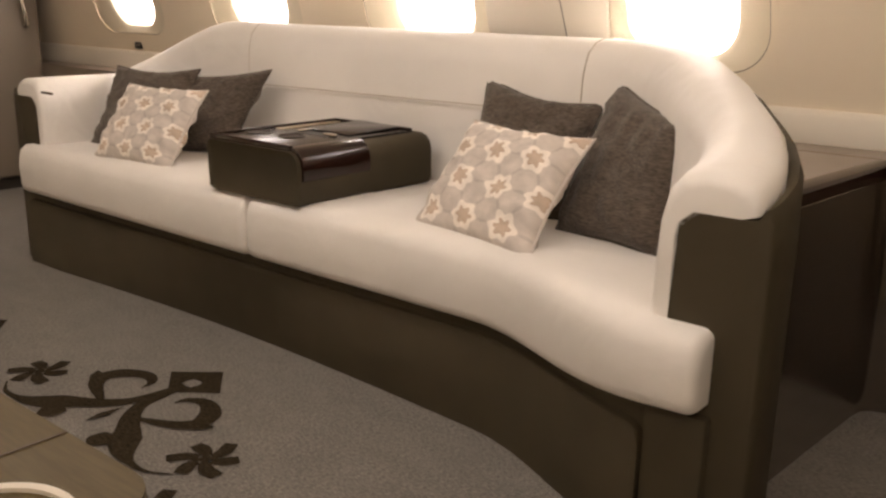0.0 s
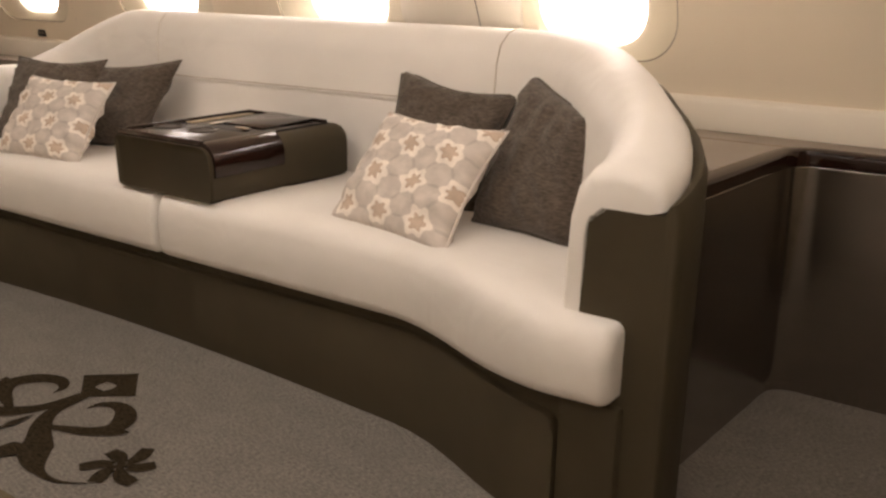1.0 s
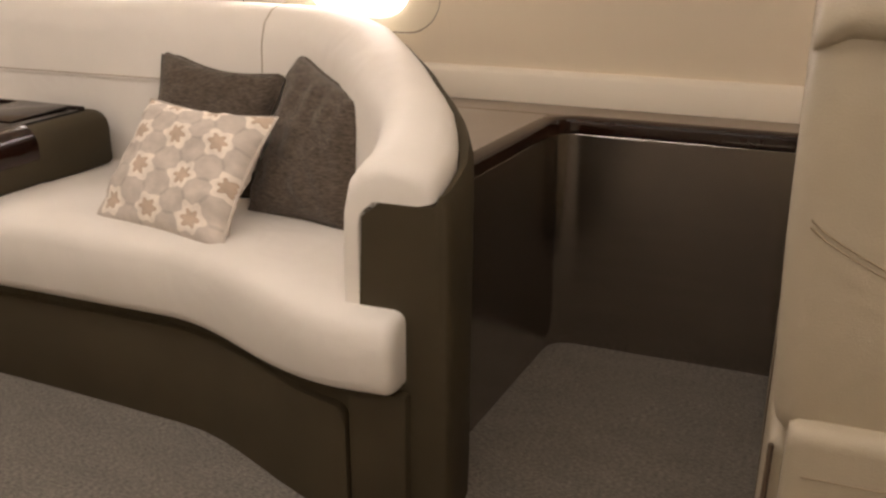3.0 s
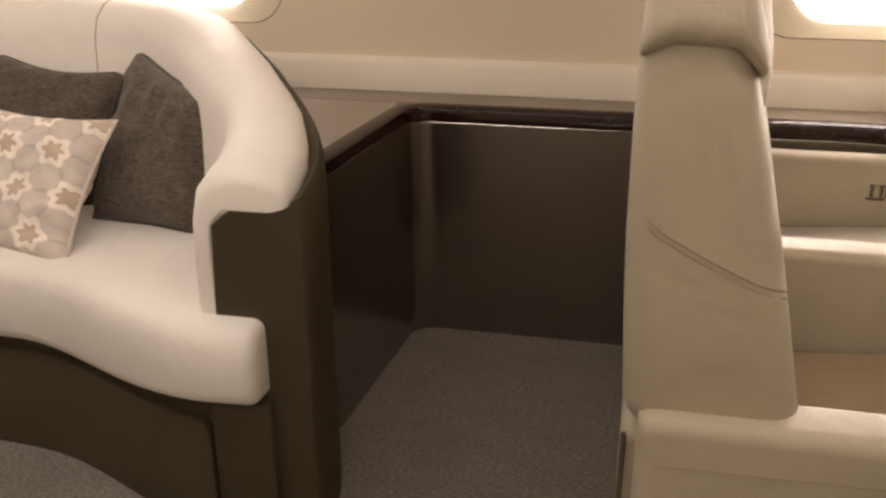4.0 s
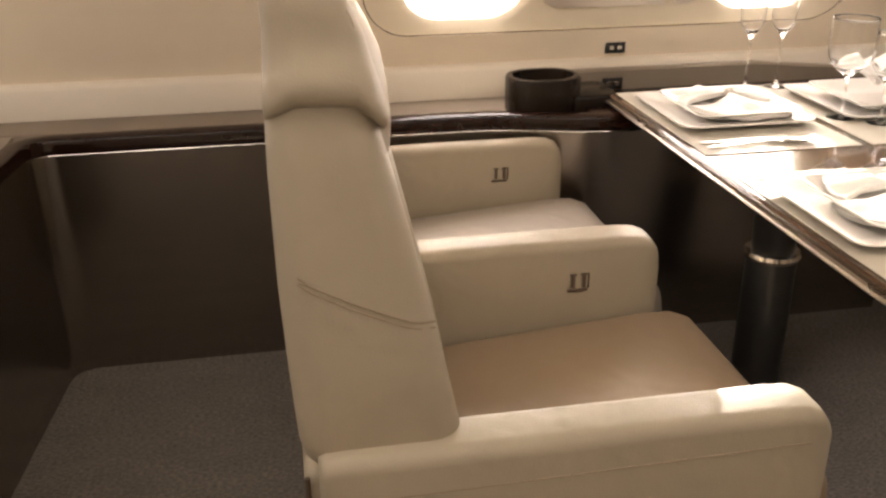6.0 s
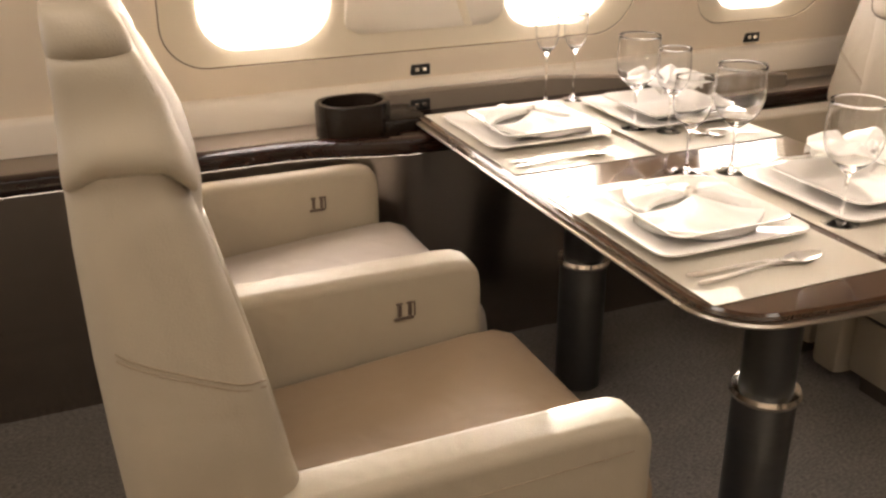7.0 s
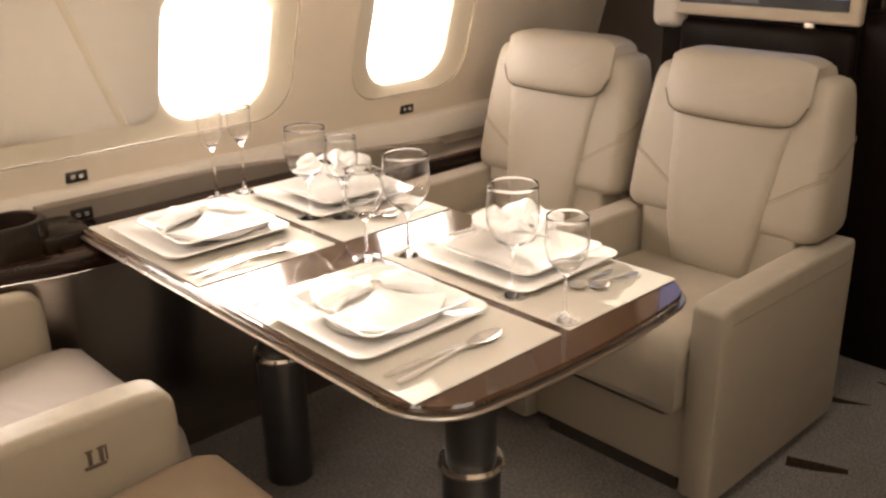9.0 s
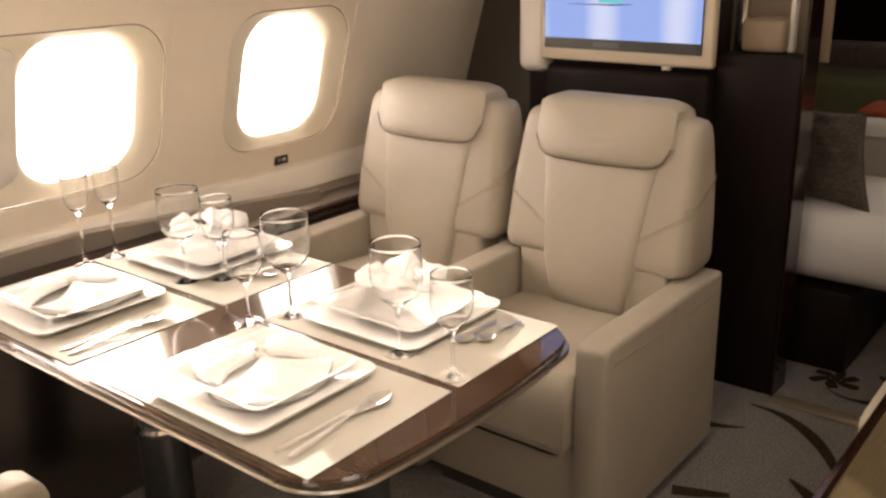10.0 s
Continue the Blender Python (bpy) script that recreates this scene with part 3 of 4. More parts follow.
def brown_section(s, h):
    k = smooth(min(s / 1.1, (LT - s) / 1.1))
    wi, wo = inner_width(s), 0.100 + 0.01 * k
    q = soft_end(s) * 0.4
    return [(wi - 0.041, 0.0), (wi - 0.041, h - 0.125), (wi - 0.048, h - 0.098), (wi - 0.074, h - 0.0735), (-wo + 0.012, h - 0.0735), (-wo - 0.001, h - 0.052), (-wo - 0.012 + q, h - 0.050),
            (-wo - 0.022 + q, h - 0.075), (-wo - 0.024 + q, h - 0.16), (-wo - 0.024 + q, 0.0)]


part("outer_shell", back_sweep(brown_section), M_BROWN, sofa, "dark olive brown outer shell", sharp=50)
part("end_post", box(-0.731, -0.60, 1.548, 1.75, 0.0, 0.315, 0.008, 2), M_BROWN, sofa)
# seams


def on_back(x, first=1, last=8, out=0.0012):
    """A line up the back's upholstery and over its top, at one station."""
    i = min((k for k in range(len(BACK)) if BACK[k].y > 2.2), key=lambda k: abs(BACK[k].x - x))
    d = (BACK[i + 1] - BACK[i - 1]).normalized()
    sec = white_section(cum[i], back_height(cum[i]))[first:last]
    sec = [(o + out, z + out) for o, z in sec]
    return [(BACK[i].x - d.y * o, BACK[i].y + d.x * o, z) for o, z in sec]


part("seam", tube([(-2.9 + 1.45 * i / 20, 2.355, 0.744 + 0.012 * i / 20) for i in range(21)], 0.0020, 6), M_IVORYSEAM, sofa)
for sx, sw in ((-2.985, 0.0011), (-1.405, 0.0019)):
    part("seam", tube(on_back(sx), sw, 6), M_IVORYSEAM, sofa)
part("latch", box(-3.46, -3.38, 1.758, 1.768, 0.70, 0.708, 0.002, 1), M_PIPE, sofa)

# fold-out centre armrest with drinks tray
tray = thing("sofa_armrest_tray", "olive brown fold-out armrest with dark glossy drinks tray", "armrest", at=(0, 0, 0))
TL, TR, TF, TB, TZ = -2.360, -1.932, 1.718, 2.305, 0.651
prof = [(TL + 0.006, 0.500), (TL + 0.03, 0.4915), (TR - 0.012, 0.4915), (TR, 0.503), (TR, TZ - 0.052), (TR - 0.006, TZ - 0.026), (TR - 0.022, TZ - 0.008), (TR - 0.045, TZ), (TL + 0.02, TZ), (TL + 0.005, TZ - 0.008), (TL, TZ - 0.022)]
cx, cz = (TL + TR) / 2, 0.57
part("body", loft([[(cx + (x - cx) * f, y, cz + (z - cz) * f) for x, z in prof] for y, f in ((TF + 0.006, 0.955), (TF + 0.001, 0.975), (TF, 0.985), (TF + 0.004, 0.997), (TF + 0.010, 1.0), (TF + 0.30, 1.0), (TF + 0.32, 1.035), (TB - 0.03, 1.035), (TB - 0.008, 1.02), (TB, 0.95))]), M_BROWN, tray, sharp=50)
# lacquered tray let into the top, running down over the side as an apron
part("tray_plate", box(TL + 0.016, TR - 0.052, TF + 0.012, TB - 0.055, TZ - 0.010, TZ + 0.010, 0.003, 2), M_HOLDER, tray, "dark glossy lacquered tray")
prof = [(TR - 0.056, TZ + 0.004), (TR - 0.050, TZ + 0.012), (TR - 0.030, TZ + 0.010), (TR - 0.012, TZ), (TR + 0.002, TZ - 0.018), (TR + 0.008, TZ - 0.042), (TR + 0.008, TZ - 0.080), (TR + 0.003, TZ - 0.085), (TR - 0.006, TZ - 0.08), (TR - 0.006, TZ - 0.05), (TR - 0.02, TZ - 0.02)]
part("glossy_side", loft([[(x, y, z) for x, z in prof] for y in (TF + 0.012, TF + 0.018, TF + 0.27, TF + 0.285)]), M_GLOSS, tray, "glossy side apron", sharp=50)
for bx0, bx1, by0, by1 in ((TL + 0.010, TR - 0.045, TF + 0.006, TF + 0.026), (TL + 0.010, TL + 0.028, TF + 0.026, TB - 0.055), (TL + 0.010, TR - 0.052, TB - 0.056, TB - 0.038)):
    part("tray_border", box(bx0, bx1, by0, by1, TZ - 0.008, TZ + 0.017, 0.005, 3), M_GLOSS, tray)
for k in range(2):
    part("groove", box(TL + 0.048 + 0.018 * k, TL + 0.054 + 0.018 * k, TF + 0.24, TB - 0.075, TZ + 0.0095, TZ + 0.0125, 0.001, 1), M_GOLD, tray)
for cx, cy in ((-2.285, 1.868), (-2.145, 1.880)):
    part("cup_ring", lathe([(0.040, TZ + 0.0095), (0.040, TZ + 0.0125), (0.043, TZ + 0.0135), (0.046, TZ + 0.012), (0.047, TZ + 0.0095)], 28, (cx, cy, 0)), M_GLOSS, tray)
    # flat disc: the shade of a sunken well is put into its colour
    part("cup_well", lathe([(0.040, TZ + 0.0105), (0.0005, TZ + 0.0108)], 28, (cx, cy, 0), caps=False), M_GAP, tray)
flap = part("flap", box(-0.095, 0.095, -0.115, 0.115, -0.004, 0.004, 0.003, 2), M_GLOSS, tray, "glossy folding flap")
flap.matrix_basis = pose(-2.115, 2.125, TZ + 0.016, 1.5, 1, 0)
part("latch_pocket", box(-2.215, -2.055, 1.945, 2.000, TZ + 0.0095, TZ + 0.0115, 0.001, 1), M_PLASTIC, tray)
part("latch", box(-2.085, -2.035, 1.955, 1.972, TZ + 0.010, TZ + 0.020, 0.003, 2), M_CHROME, tray, "small bright latch")
part("latch", box(-2.200, -2.190, 1.955, 2.035, TZ + 0.010, TZ + 0.020, 0.003, 2), M_CHROME, tray)
part("latch", box(-2.215, -2.165, 2.030, 2.040, TZ + 0.010, TZ + 0.019, 0.003, 2), M_CHROME, tray)


def cushion(name, label, material, centre, u, v, puff, group, twist=(0, 0, 0), pull=0.10):
    """A scatter cushion spanned by the half-sides u and v."""
    n = 24
    c, u, v, tw = Vector(centre), Vector(u), Vector(v), Vector(twist)
    w = u.cross(v).normalized()
    bm = bmesh.new()
    uvl = bm.loops.layers.uv.new("UVMap")
    grid = {}
    for side in (1, -1):
        for i in range(n + 1):
            for j in range(n + 1):
                a, b = 2 * i / n - 1, 2 * j / n - 1
                edge = i in (0, n) or j in (0, n)
                if edge and side < 0:
                    grid[side, i, j] = grid[1, i, j]
                    continue
                pinch = 1 - pull * (1 - a * a) * b * b - pull * (1 - b * b) * a * a
                h = puff * (max(0, (1 - a ** 4) * (1 - b ** 4))) ** 0.62
                h *= 1 + 0.10 * noise.noise(Vector((a * 2.1 + len(label), b * 2.1, side)))
                h += (0.015 * noise.noise(Vector((a * 3.5, b * 3.5, side + len(label)))) + 0.011 * abs(noise.noise(Vector((a * 9 + b * 4, b * 3, side))))) * (0 if edge else 1)
                grid[side, i, j] = bm.verts.new(c + (u * a + v * b + tw * a * b) * pinch + w * h * side)
    for side in (1, -1):
        for i in range(n):
            for j in range(n):
                q = [(i, j), (i + 1, j), (i + 1, j + 1), (i, j + 1)]
                f = bm.faces.new([grid[(side, *p)] for p in (q if side > 0 else q[::-1])])
                for lp, p in zip(f.loops, q if side > 0 else q[::-1]):
                    lp[uvl].uv = (p[0] / n, p[1] / n)
    t = thing(name, label, "cushion", group)
    part("cover", bm, material, t, sharp=80)
    rim = [c + (u * a + v * b + tw * a * b) * (1 - pull * (1 - a * a) * b * b - pull * (1 - b * b) * a * a) for a, b in
           [(-1 + 2 * k / 12, -1) for k in range(12)] + [(1, -1 + 2 * k / 12) for k in range(12)] + [(1 - 2 * k / 12, 1) for k in range(12)] + [(-1, 1 - 2 * k / 12) for k in range(13)]]
    part("piped_edge", tube(rim, 0.004, 6), material, t)
    return t


G = "scatter cushions on the sofa"
cushion("scatter_cushion", "charcoal woven scatter cushion leaning on the sofa back", M_FABRIC, (-1.525, 2.245, 0.645), (0.225, -0.015, -0.024), (-0.02, 0.13, 0.172), 0.05, G, pull=0.17)
cushion("scatter_cushion", "charcoal woven scatter cushion tilted on its corner by the arm", M_FABRIC, (-1.085, 2.094, 0.655), (0.174, -0.084, -0.018), (0.013, 0.097, 0.172), 0.062, G, (0.019, -0.070, -0.017), pull=0.08)
cushion("scatter_cushion", "cream and taupe flower-patterned scatter cushion in front of dark ones", M_FLORAL, (-1.382, 1.930, 0.607), (0.228, -0.046, 0.001), (-0.002, 0.145, 0.136), 0.055, G)
cushion("scatter_cushion", "charcoal woven scatter cushion by the far arm", M_FABRIC, (-3.235, 2.06, 0.635), (0.245, 0.03, 0.006), (-0.035, 0.10, 0.158), 0.05, G, pull=0.14)
cushion("scatter_cushion", "charcoal woven scatter cushion leaning beside the armrest", M_FABRIC, (-2.945, 2.17, 0.635), (0.17, 0.06, 0.022), (0.02, 0.09, 0.150), 0.055, G, pull=0.07)
cushion("scatter_cushion", "cream and taupe flower-patterned scatter cushion by the far arm", M_FLORAL, (-2.955, 1.900, 0.610), (0.205, 0.030, 0.0), (-0.02, 0.105, 0.135), 0.055, G)


# ---- seats ----
def armchair(name, label, group, width=0.53, wing=1.124, head=(0.97, 1.29), arm_h=0.652, arms=(True, True), seat_mat=None, mark=True, front=0.83, ww=0.035, body=None, flush=True, slim=0.095):
    """A cabin armchair facing +x, its back's foot at x = 0, seat from y = 0 to width; arms lie outside that."""
    ch = thing(name, label, "armchair", group)
    aw = 0.095
    body = body or M_BEIGE
    h0 = 0.615
    flare, curve = (0.056, 1.3) if flush else (0.028, 2)

    def back_section(z):
        t = (z - h0) / 0.62
        return -0.012 * math.sin(math.pi * min(1, max(0, t))) - (0.004 * smooth(t) if flush else 0), 0.222 - 0.125 * t - 0.035 * max(0, t) ** 4

    # wings: full-width shell of the back with soft edges
    y0, y1 = -ww, width + ww
    rings = []
    for z, ins in ((h0 - 0.014, 0.05), (h0 - 0.011, 0.030), (h0 - 0.002, 0.013), (h0 + 0.014, 0.004), (h0 + 0.038, 0), (h0 + 0.15, 0), (h0 + 0.25, 0), (wing - 0.12, 0), (wing - 0.05, 0.0), (wing - 0.022, 0.002), (wing - 0.007, 0.009), (wing, 0.022)):
        a, b = back_section(z)
        taper = flare * max(0, (z - h0) / (wing - h0)) ** curve
        rings.append([(x, y, z) for x, y in rounded(a + ins, b - ins, y0 + ins + taper, y1 - ins - taper, 0.045, 5)])
    bk = part("backrest", loft(rings), body, ch, sharp=60)

    def face(z, d):
        return back_section(z)[1] + d

    # inset centre panel, waisted towards the seat
    rings = []
    for z, ins, d in ((0.44, 0.140, -0.012), (0.50, 0.134, 0.006), (0.60, 0.112, 0.009), (0.70, 0.098, 0.010), (0.76, 0.090, 0.010), (0.84, 0.082, 0.009), (head[0] + 0.03, 0.062, 0.008), (head[0] + 0.06, 0.062, -0.006)):
        f = face(max(z, h0 - 0.04), d)
        c0, c1 = ins, width - ins
        rings.append([(f - 0.06, c0 - 0.004, z), (f - 0.012, c0, z), (f - 0.002, c0 + 0.012, z), (f, c0 + 0.04, z), (f + 0.004, width / 2, z), (f, c1 - 0.04, z), (f - 0.002, c1 - 0.012, z), (f - 0.012, c1, z), (f - 0.06, c1 + 0.004, z)])
    part("back_panel", loft(rings), seat_mat or body, bk, sharp=80)
    for s in (0, 1):
        e = y0 - 0.0006 if s == 0 else y1 + 0.0006
        pts = []
        for k in range(19):
            t = k / 18
            x, z = 0.012 + 0.170 * t, h0 + 0.277 - 0.084 * t ** 0.8
            over = max(0, x - (back_section(z)[1] - 0.045))
            turn = 0.045 - math.sqrt(max(0.045 ** 2 - over ** 2, 0.0004))
            turn += flare * ((z - h0) / (wing - h0)) ** curve
            pts.append((x, e + turn if s == 0 else e - turn, z))
        part("side_seam", tube(pts, 0.0013, 5), M_SEAM, bk)
        part("side_seam", tube([(x, y, z - 0.009) for x, y, z in pts], 0.0012, 5), M_SEAM, bk)
        side = -1 if s == 0 else 1
        inner, outer = width / 2 + side * 0.155, width / 2 + side * (width / 2 + ww - 0.045)
        for dz in () if flush else (0, -0.009):
            line = [(inner + (outer - inner) * k / 6, 0.702 + 0.080 * k / 6, 0) for k in range(7)]
            line += [(outer + side * 0.045 * math.sin(radians(q)), 0.782 + 0.0004 * q, 0.045 * (1 - math.cos(radians(q)))) for q in (20, 40, 55)]
            part("front_seam", tube([(face(z, 0.0008 - back), y, z + dz) for y, z, back in line], 0.0015, 5), M_SEAM, bk)
    part("lower_back", box(0.03, face(0.60, -0.016), 0.004, width - 0.004, 0.40, 0.64, 0.02, 3), body, bk)
    if flush:
        fr = [(1.05, 0.134), (1.10, 0.128), (1.135, 0.124), (1.17, 0.114), (1.205, 0.098), (1.222, 0.090), (1.25, 0.083), (1.28, 0.066)]
        bands = (("headrest", ((1.080, -0.030), (1.080, -0.010), (1.084, 0.002), (1.092, 0.009), (1.104, 0.012), (1.118, 0.010), (1.131, 0.004), (1.145, -0.002), (1.165, -0.006), (1.190, -0.006), (1.208, -0.006), (1.217, -0.009), (1.222, -0.015), (1.223, -0.030))),
                 ("head_pad", ((1.214, -0.030), (1.217, -0.016), (1.223, -0.010), (1.231, -0.007), (1.241, -0.006), (1.254, -0.009), (1.264, -0.014), (1.270, -0.022), (1.274, -0.034), (1.2745, -0.044))))
        hd = None
        for nm, rows in bands:
            rings = []
            for z, out in rows:
                a, b = back_section(min(z, 1.16))[0], lerp_table(z, fr)
                taper = flare - 0.002 + 0.05 * max(0, z - 1.10)
                ring = []
                for x, y in rounded(a - out * 0.15, b + out * 0.6, y0 + taper - out, y1 - taper + out, min(0.038, (b - a + 1.2 * out) / 2.2), 6):
                    u = min(1, max(0, (x - a) / (b - a)))
                    sag = min(1, max(0, (1.165 - z) / 0.05)) * (0.026 * (1 - math.sin(math.pi * u)) - 0.016 + 0.02 * max(0, u - 0.6) ** 2 / 0.16)
                    ring.append((x, y, z - sag if nm == "headrest" and z < 1.165 else z))
                rings.append(ring)
            made = part(nm, loft(rings), body, ch if hd is None else hd, "padded headrest" if hd is None else "", sharp=70)
            hd = hd or made
        # pad hanging over the front of the headrest
        rings = []
        for k in range(25):
            q = 2 * k / 24 - 1
            grow = 1 - abs(q) ** 7
            y = width / 2 + q * (width / 2 - 0.012)
            rings.append([(0.095 + (x - 0.095) * (0.25 + 0.75 * grow), y, 1.09 + (z - 1.09) * (0.86 + 0.14 * grow)) for x, z in
                          ((0.075, 0.972), (0.115, 0.968), (0.136, 0.978), (0.147, 1.005), (0.150, 1.045), (0.146, 1.09), (0.138, 1.135), (0.122, 1.172), (0.104, 1.200), (0.085, 1.213), (0.060, 1.210), (0.055, 1.09))])
        part("front_pad", loft(rings), body, hd, sharp=70)
    # headrest: a rounded pad with a curved lower edge
    if not flush:
        z0, z1 = head
        m = 0.035
        n = 22
        front_rows = []
        for i in range(n + 1):
            y = m + (width - 2 * m) * i / n
            a = 2 * i / n - 1
            low = z0 + 0.008 * a * a + 0.060 * abs(a) ** 12
            bulge = 0.028 * (1 - abs(a) ** 5)
            top = z1 - 0.022 * abs(a) ** 10
            col = []
            for t, d in ((0.0, 0.25), (0.05, 0.62), (0.15, 0.88), (0.35, 1.0), (0.60, 0.98), (0.78, 0.82), (0.90, 0.50), (0.97, 0.10), (1.0, -0.50)):
                z = low + (top - low) * t
                col.append((face(z, 0.008 + bulge * d), y, z))
            ra = back_section(z1)[0]
            col += [(ra + 0.045, y, top + 0.001), (ra + 0.018, y, top - 0.008), (ra + 0.002, y, top - 0.035), (ra - 0.004, y, top - 0.10), (ra + 0.002, y, min(low, wing - 0.03)), (face(low, -0.03), y, low - 0.002)]
            front_rows.append(col)
        hd = part("headrest", loft(front_rows), body, ch, "padded beige headrest", sharp=60)
        part("headrest_piping", tube([(c[0][0] + 0.004, c[0][1], c[0][2] - 0.001) for c in front_rows], 0.0018, 6), M_PIPE, hd)
    # seat cushion, rising towards the front
    rings = []
    for x, zt, ins in ((0.10, 0.452, 0.0), (0.30, 0.466, 0.0), (0.55, 0.486, 0.0), (front - 0.13, 0.498, 0.0), (front - 0.075, 0.496, 0.0), (front - 0.035, 0.480, 0.002), (front - 0.01, 0.445, 0.006), (front, 0.38, 0.01), (front - 0.012, 0.29, 0.014)):
        rings.append([(x, y, z) for y, z in rounded(0.004 + ins, width - 0.004 - ins, 0.27, zt, min(0.03, (zt - 0.27) / 2.2), 5)])
    part("seat_cushion", loft(rings), seat_mat or M_TAN, ch, sharp=60)
    part("seat_base", box(0.05, front - 0.06, 0.0, width, 0.05, 0.275, 0.015, 2), body, ch)
    # set-back foot; shade beneath the seat is put into its near-black colour
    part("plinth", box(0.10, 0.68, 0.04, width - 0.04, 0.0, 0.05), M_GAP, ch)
    part("back_shell", box(0.0, 0.10, -0.03, width + 0.03, 0.05, h0 - 0.02, 0.02, 3), body, ch)
    for s, on in enumerate(arms):
        if not on:
            continue
        a, b = (-aw, -0.002) if s == 0 else (width + 0.002, width + slim)
        rings = []
        for x, ins, drop in ((0.02, 0.02, 0.012), (0.03, 0.004, 0.003), (0.05, 0, 0), (0.40, 0, 0), (0.66, 0, 0.0), (0.70, 0, 0.003), (0.722, 0.004, 0.012), (0.735, 0.012, 0.030), (0.739, 0.022, 0.055)):
            ins, drop = (ins, drop) if flush else (ins * 0.5, drop * 0.4)
            rings.append([(x, y, z) for y, z in rounded(a + ins * 0.5, b - ins * 0.5, 0.035 + ins, arm_h - drop, 0.022 if flush else 0.013, 4)])
        arm = part("armrest", loft(rings), body, ch, sharp=60)
        out = a - 0.0006 if s == 0 else b + 0.0006
        part("arm_seam", tube([(0.04, out, arm_h - 0.062), (0.35, out, arm_h - 0.058), (0.70, out, arm_h - 0.052)], 0.001, 5), M_SEAM, arm)
        if mark:
            emblem(arm, 0.566, (b + 0.001) if s == 0 else (a - 0.001), 0.566)
    part("rear_piping", tube([(0.004, -0.031, 0.06), (0.002, -0.032, 0.3), (0.004, -0.031, 0.59)], 0.004, 6), M_PIPE, ch)
    return ch


def emblem(parent, x, y, z):
    """Recessed belt-clip mark on an armrest: two short posts on a bar."""
    for dx in (-0.011, 0.011):
        part("emblem_bar", box(x + dx - 0.004, x + dx + 0.004, y - 0.0025, y + 0.0025, z - 0.012, z + 0.014, 0.001, 1), M_PIPE, parent)
        part("emblem_bar", box(x + dx - 0.007, x + dx + 0.007, y - 0.0024, y + 0.0024, z + 0.0145, z + 0.019, 0.001, 1), M_PIPE, parent)
    part("emblem_bar", box(x + 0.0195, x + 0.0225, y - 0.0022, y + 0.0022, z - 0.014, z + 0.019, 0.0008, 1), M_PIPE, parent)
    part("emblem_bar", box(x - 0.023, x + 0.019, y - 0.0025, y + 0.0025, z - 0.020, z - 0.014, 0.001, 1), M_PIPE, parent)


G = "armchairs round the dining table"
c = armchair("armchair", "beige leather cabin armchair with tan seat and high headrest", G, ww=0.066)
c.matrix_basis = pose(0.072, 1.195, 0)
c = armchair("armchair", "beige leather cabin armchair with pale seat against the side panel", G, arms=(False, True), seat_mat=M_GREYLEATHER, ww=0.066, slim=0.062)
c.matrix_basis = pose(0.072, 1.872, 0)
c = armchair("armchair", "cream leather cabin armchair facing the table by the aisle", G, wing=1.055, head=(0.915, 1.105), arm_h=0.600, seat_mat=M_CREAM, mark=False, front=0.76, ww=0.058, body=M_CREAM, flush=False)
c.matrix_basis = pose(2.705, 1.830, 0, 0, 0, 180)
c = armchair("armchair", "cream leather cabin armchair facing the table by the window wall", G, wing=1.055, head=(0.915, 1.105), arm_h=0.600, arms=(True, False), seat_mat=M_CREAM, mark=False, front=0.76, ww=0.058, body=M_CREAM, flush=False)
c.matrix_basis = pose(2.705, 2.510, 0, 0, 0, 180)

# ---- dining table ----
table = thing("dining_table", "glossy walnut dining table with chrome edge on two columns", "table")
TX0, TX1, TY0, TY1 = 0.968, 1.775, 1.165, 2.53


def table_outline(d=0.0):
    pts = []
    for cx, cy, a0, r in ((TX1 - 0.11, TY0 + 0.11, -90, 0.11), (TX1 - 0.02, TY1 - 0.02, 0, 0.02), (TX0 + 0.02, TY1 - 0.02, 90, 0.02), (TX0 + 0.11, TY0 + 0.11, 180, 0.11)):
        for i in range(9):
            a = radians(a0 + 90 * i / 8)
            x, y = cx + (r + d) * math.cos(a), cy + (r + d) * math.sin(a)
            pts.append((x, y))
    out = []
    for i, (p, q) in enumerate(zip(pts, pts[1:] + pts[:1])):
        out.append(p)
        if i == 35:
            out += [(p[0] + (q[0] - p[0]) * t / 10, p[1]) for t in range(1, 10)]
    mx = (TX0 + TX1) / 2
    return [(x, y - 0.035 * max(0, 1 - ((x - mx) / 0.40) ** 2) * (1 if y < TY0 + 0.12 else 0)) for x, y in out]


part("tabletop", loft([[(x, y, z) for x, y in table_outline(d)] for z, d in ((0.7105, -0.03), (0.714, -0.012), (0.735, -0.006), (0.740, -0.010))]), M_TABLE, table, sharp=30)
part("chrome_edge", loft([[(x, y, z) for x, y in table_outline(d)] for z, d in ((0.7145, -0.008), (0.7155, 0.001), (0.720, 0.004), (0.7245, 0.001), (0.7255, -0.008))], caps=False), M_EDGE, table, "polished metal edge band")
for lx, ly in ((1.318, 1.419), (1.315, 2.155)):
    col = part("column", lathe([(0.065, 0.0), (0.065, 0.375), (0.062, 0.38)], 36, (lx, ly, 0)), M_STEEL, table)
    part("inner_tube", lathe([(0.056, 0.37), (0.056, 0.7105)], 32, (lx, ly, 0)), M_STEEL, col)
    part("collar", lathe([(0.057, 0.376), (0.070, 0.378), (0.074, 0.387), (0.070, 0.397), (0.057, 0.399)], 36, (lx, ly, 0)), M_CHROME, col, "bright chrome collar")

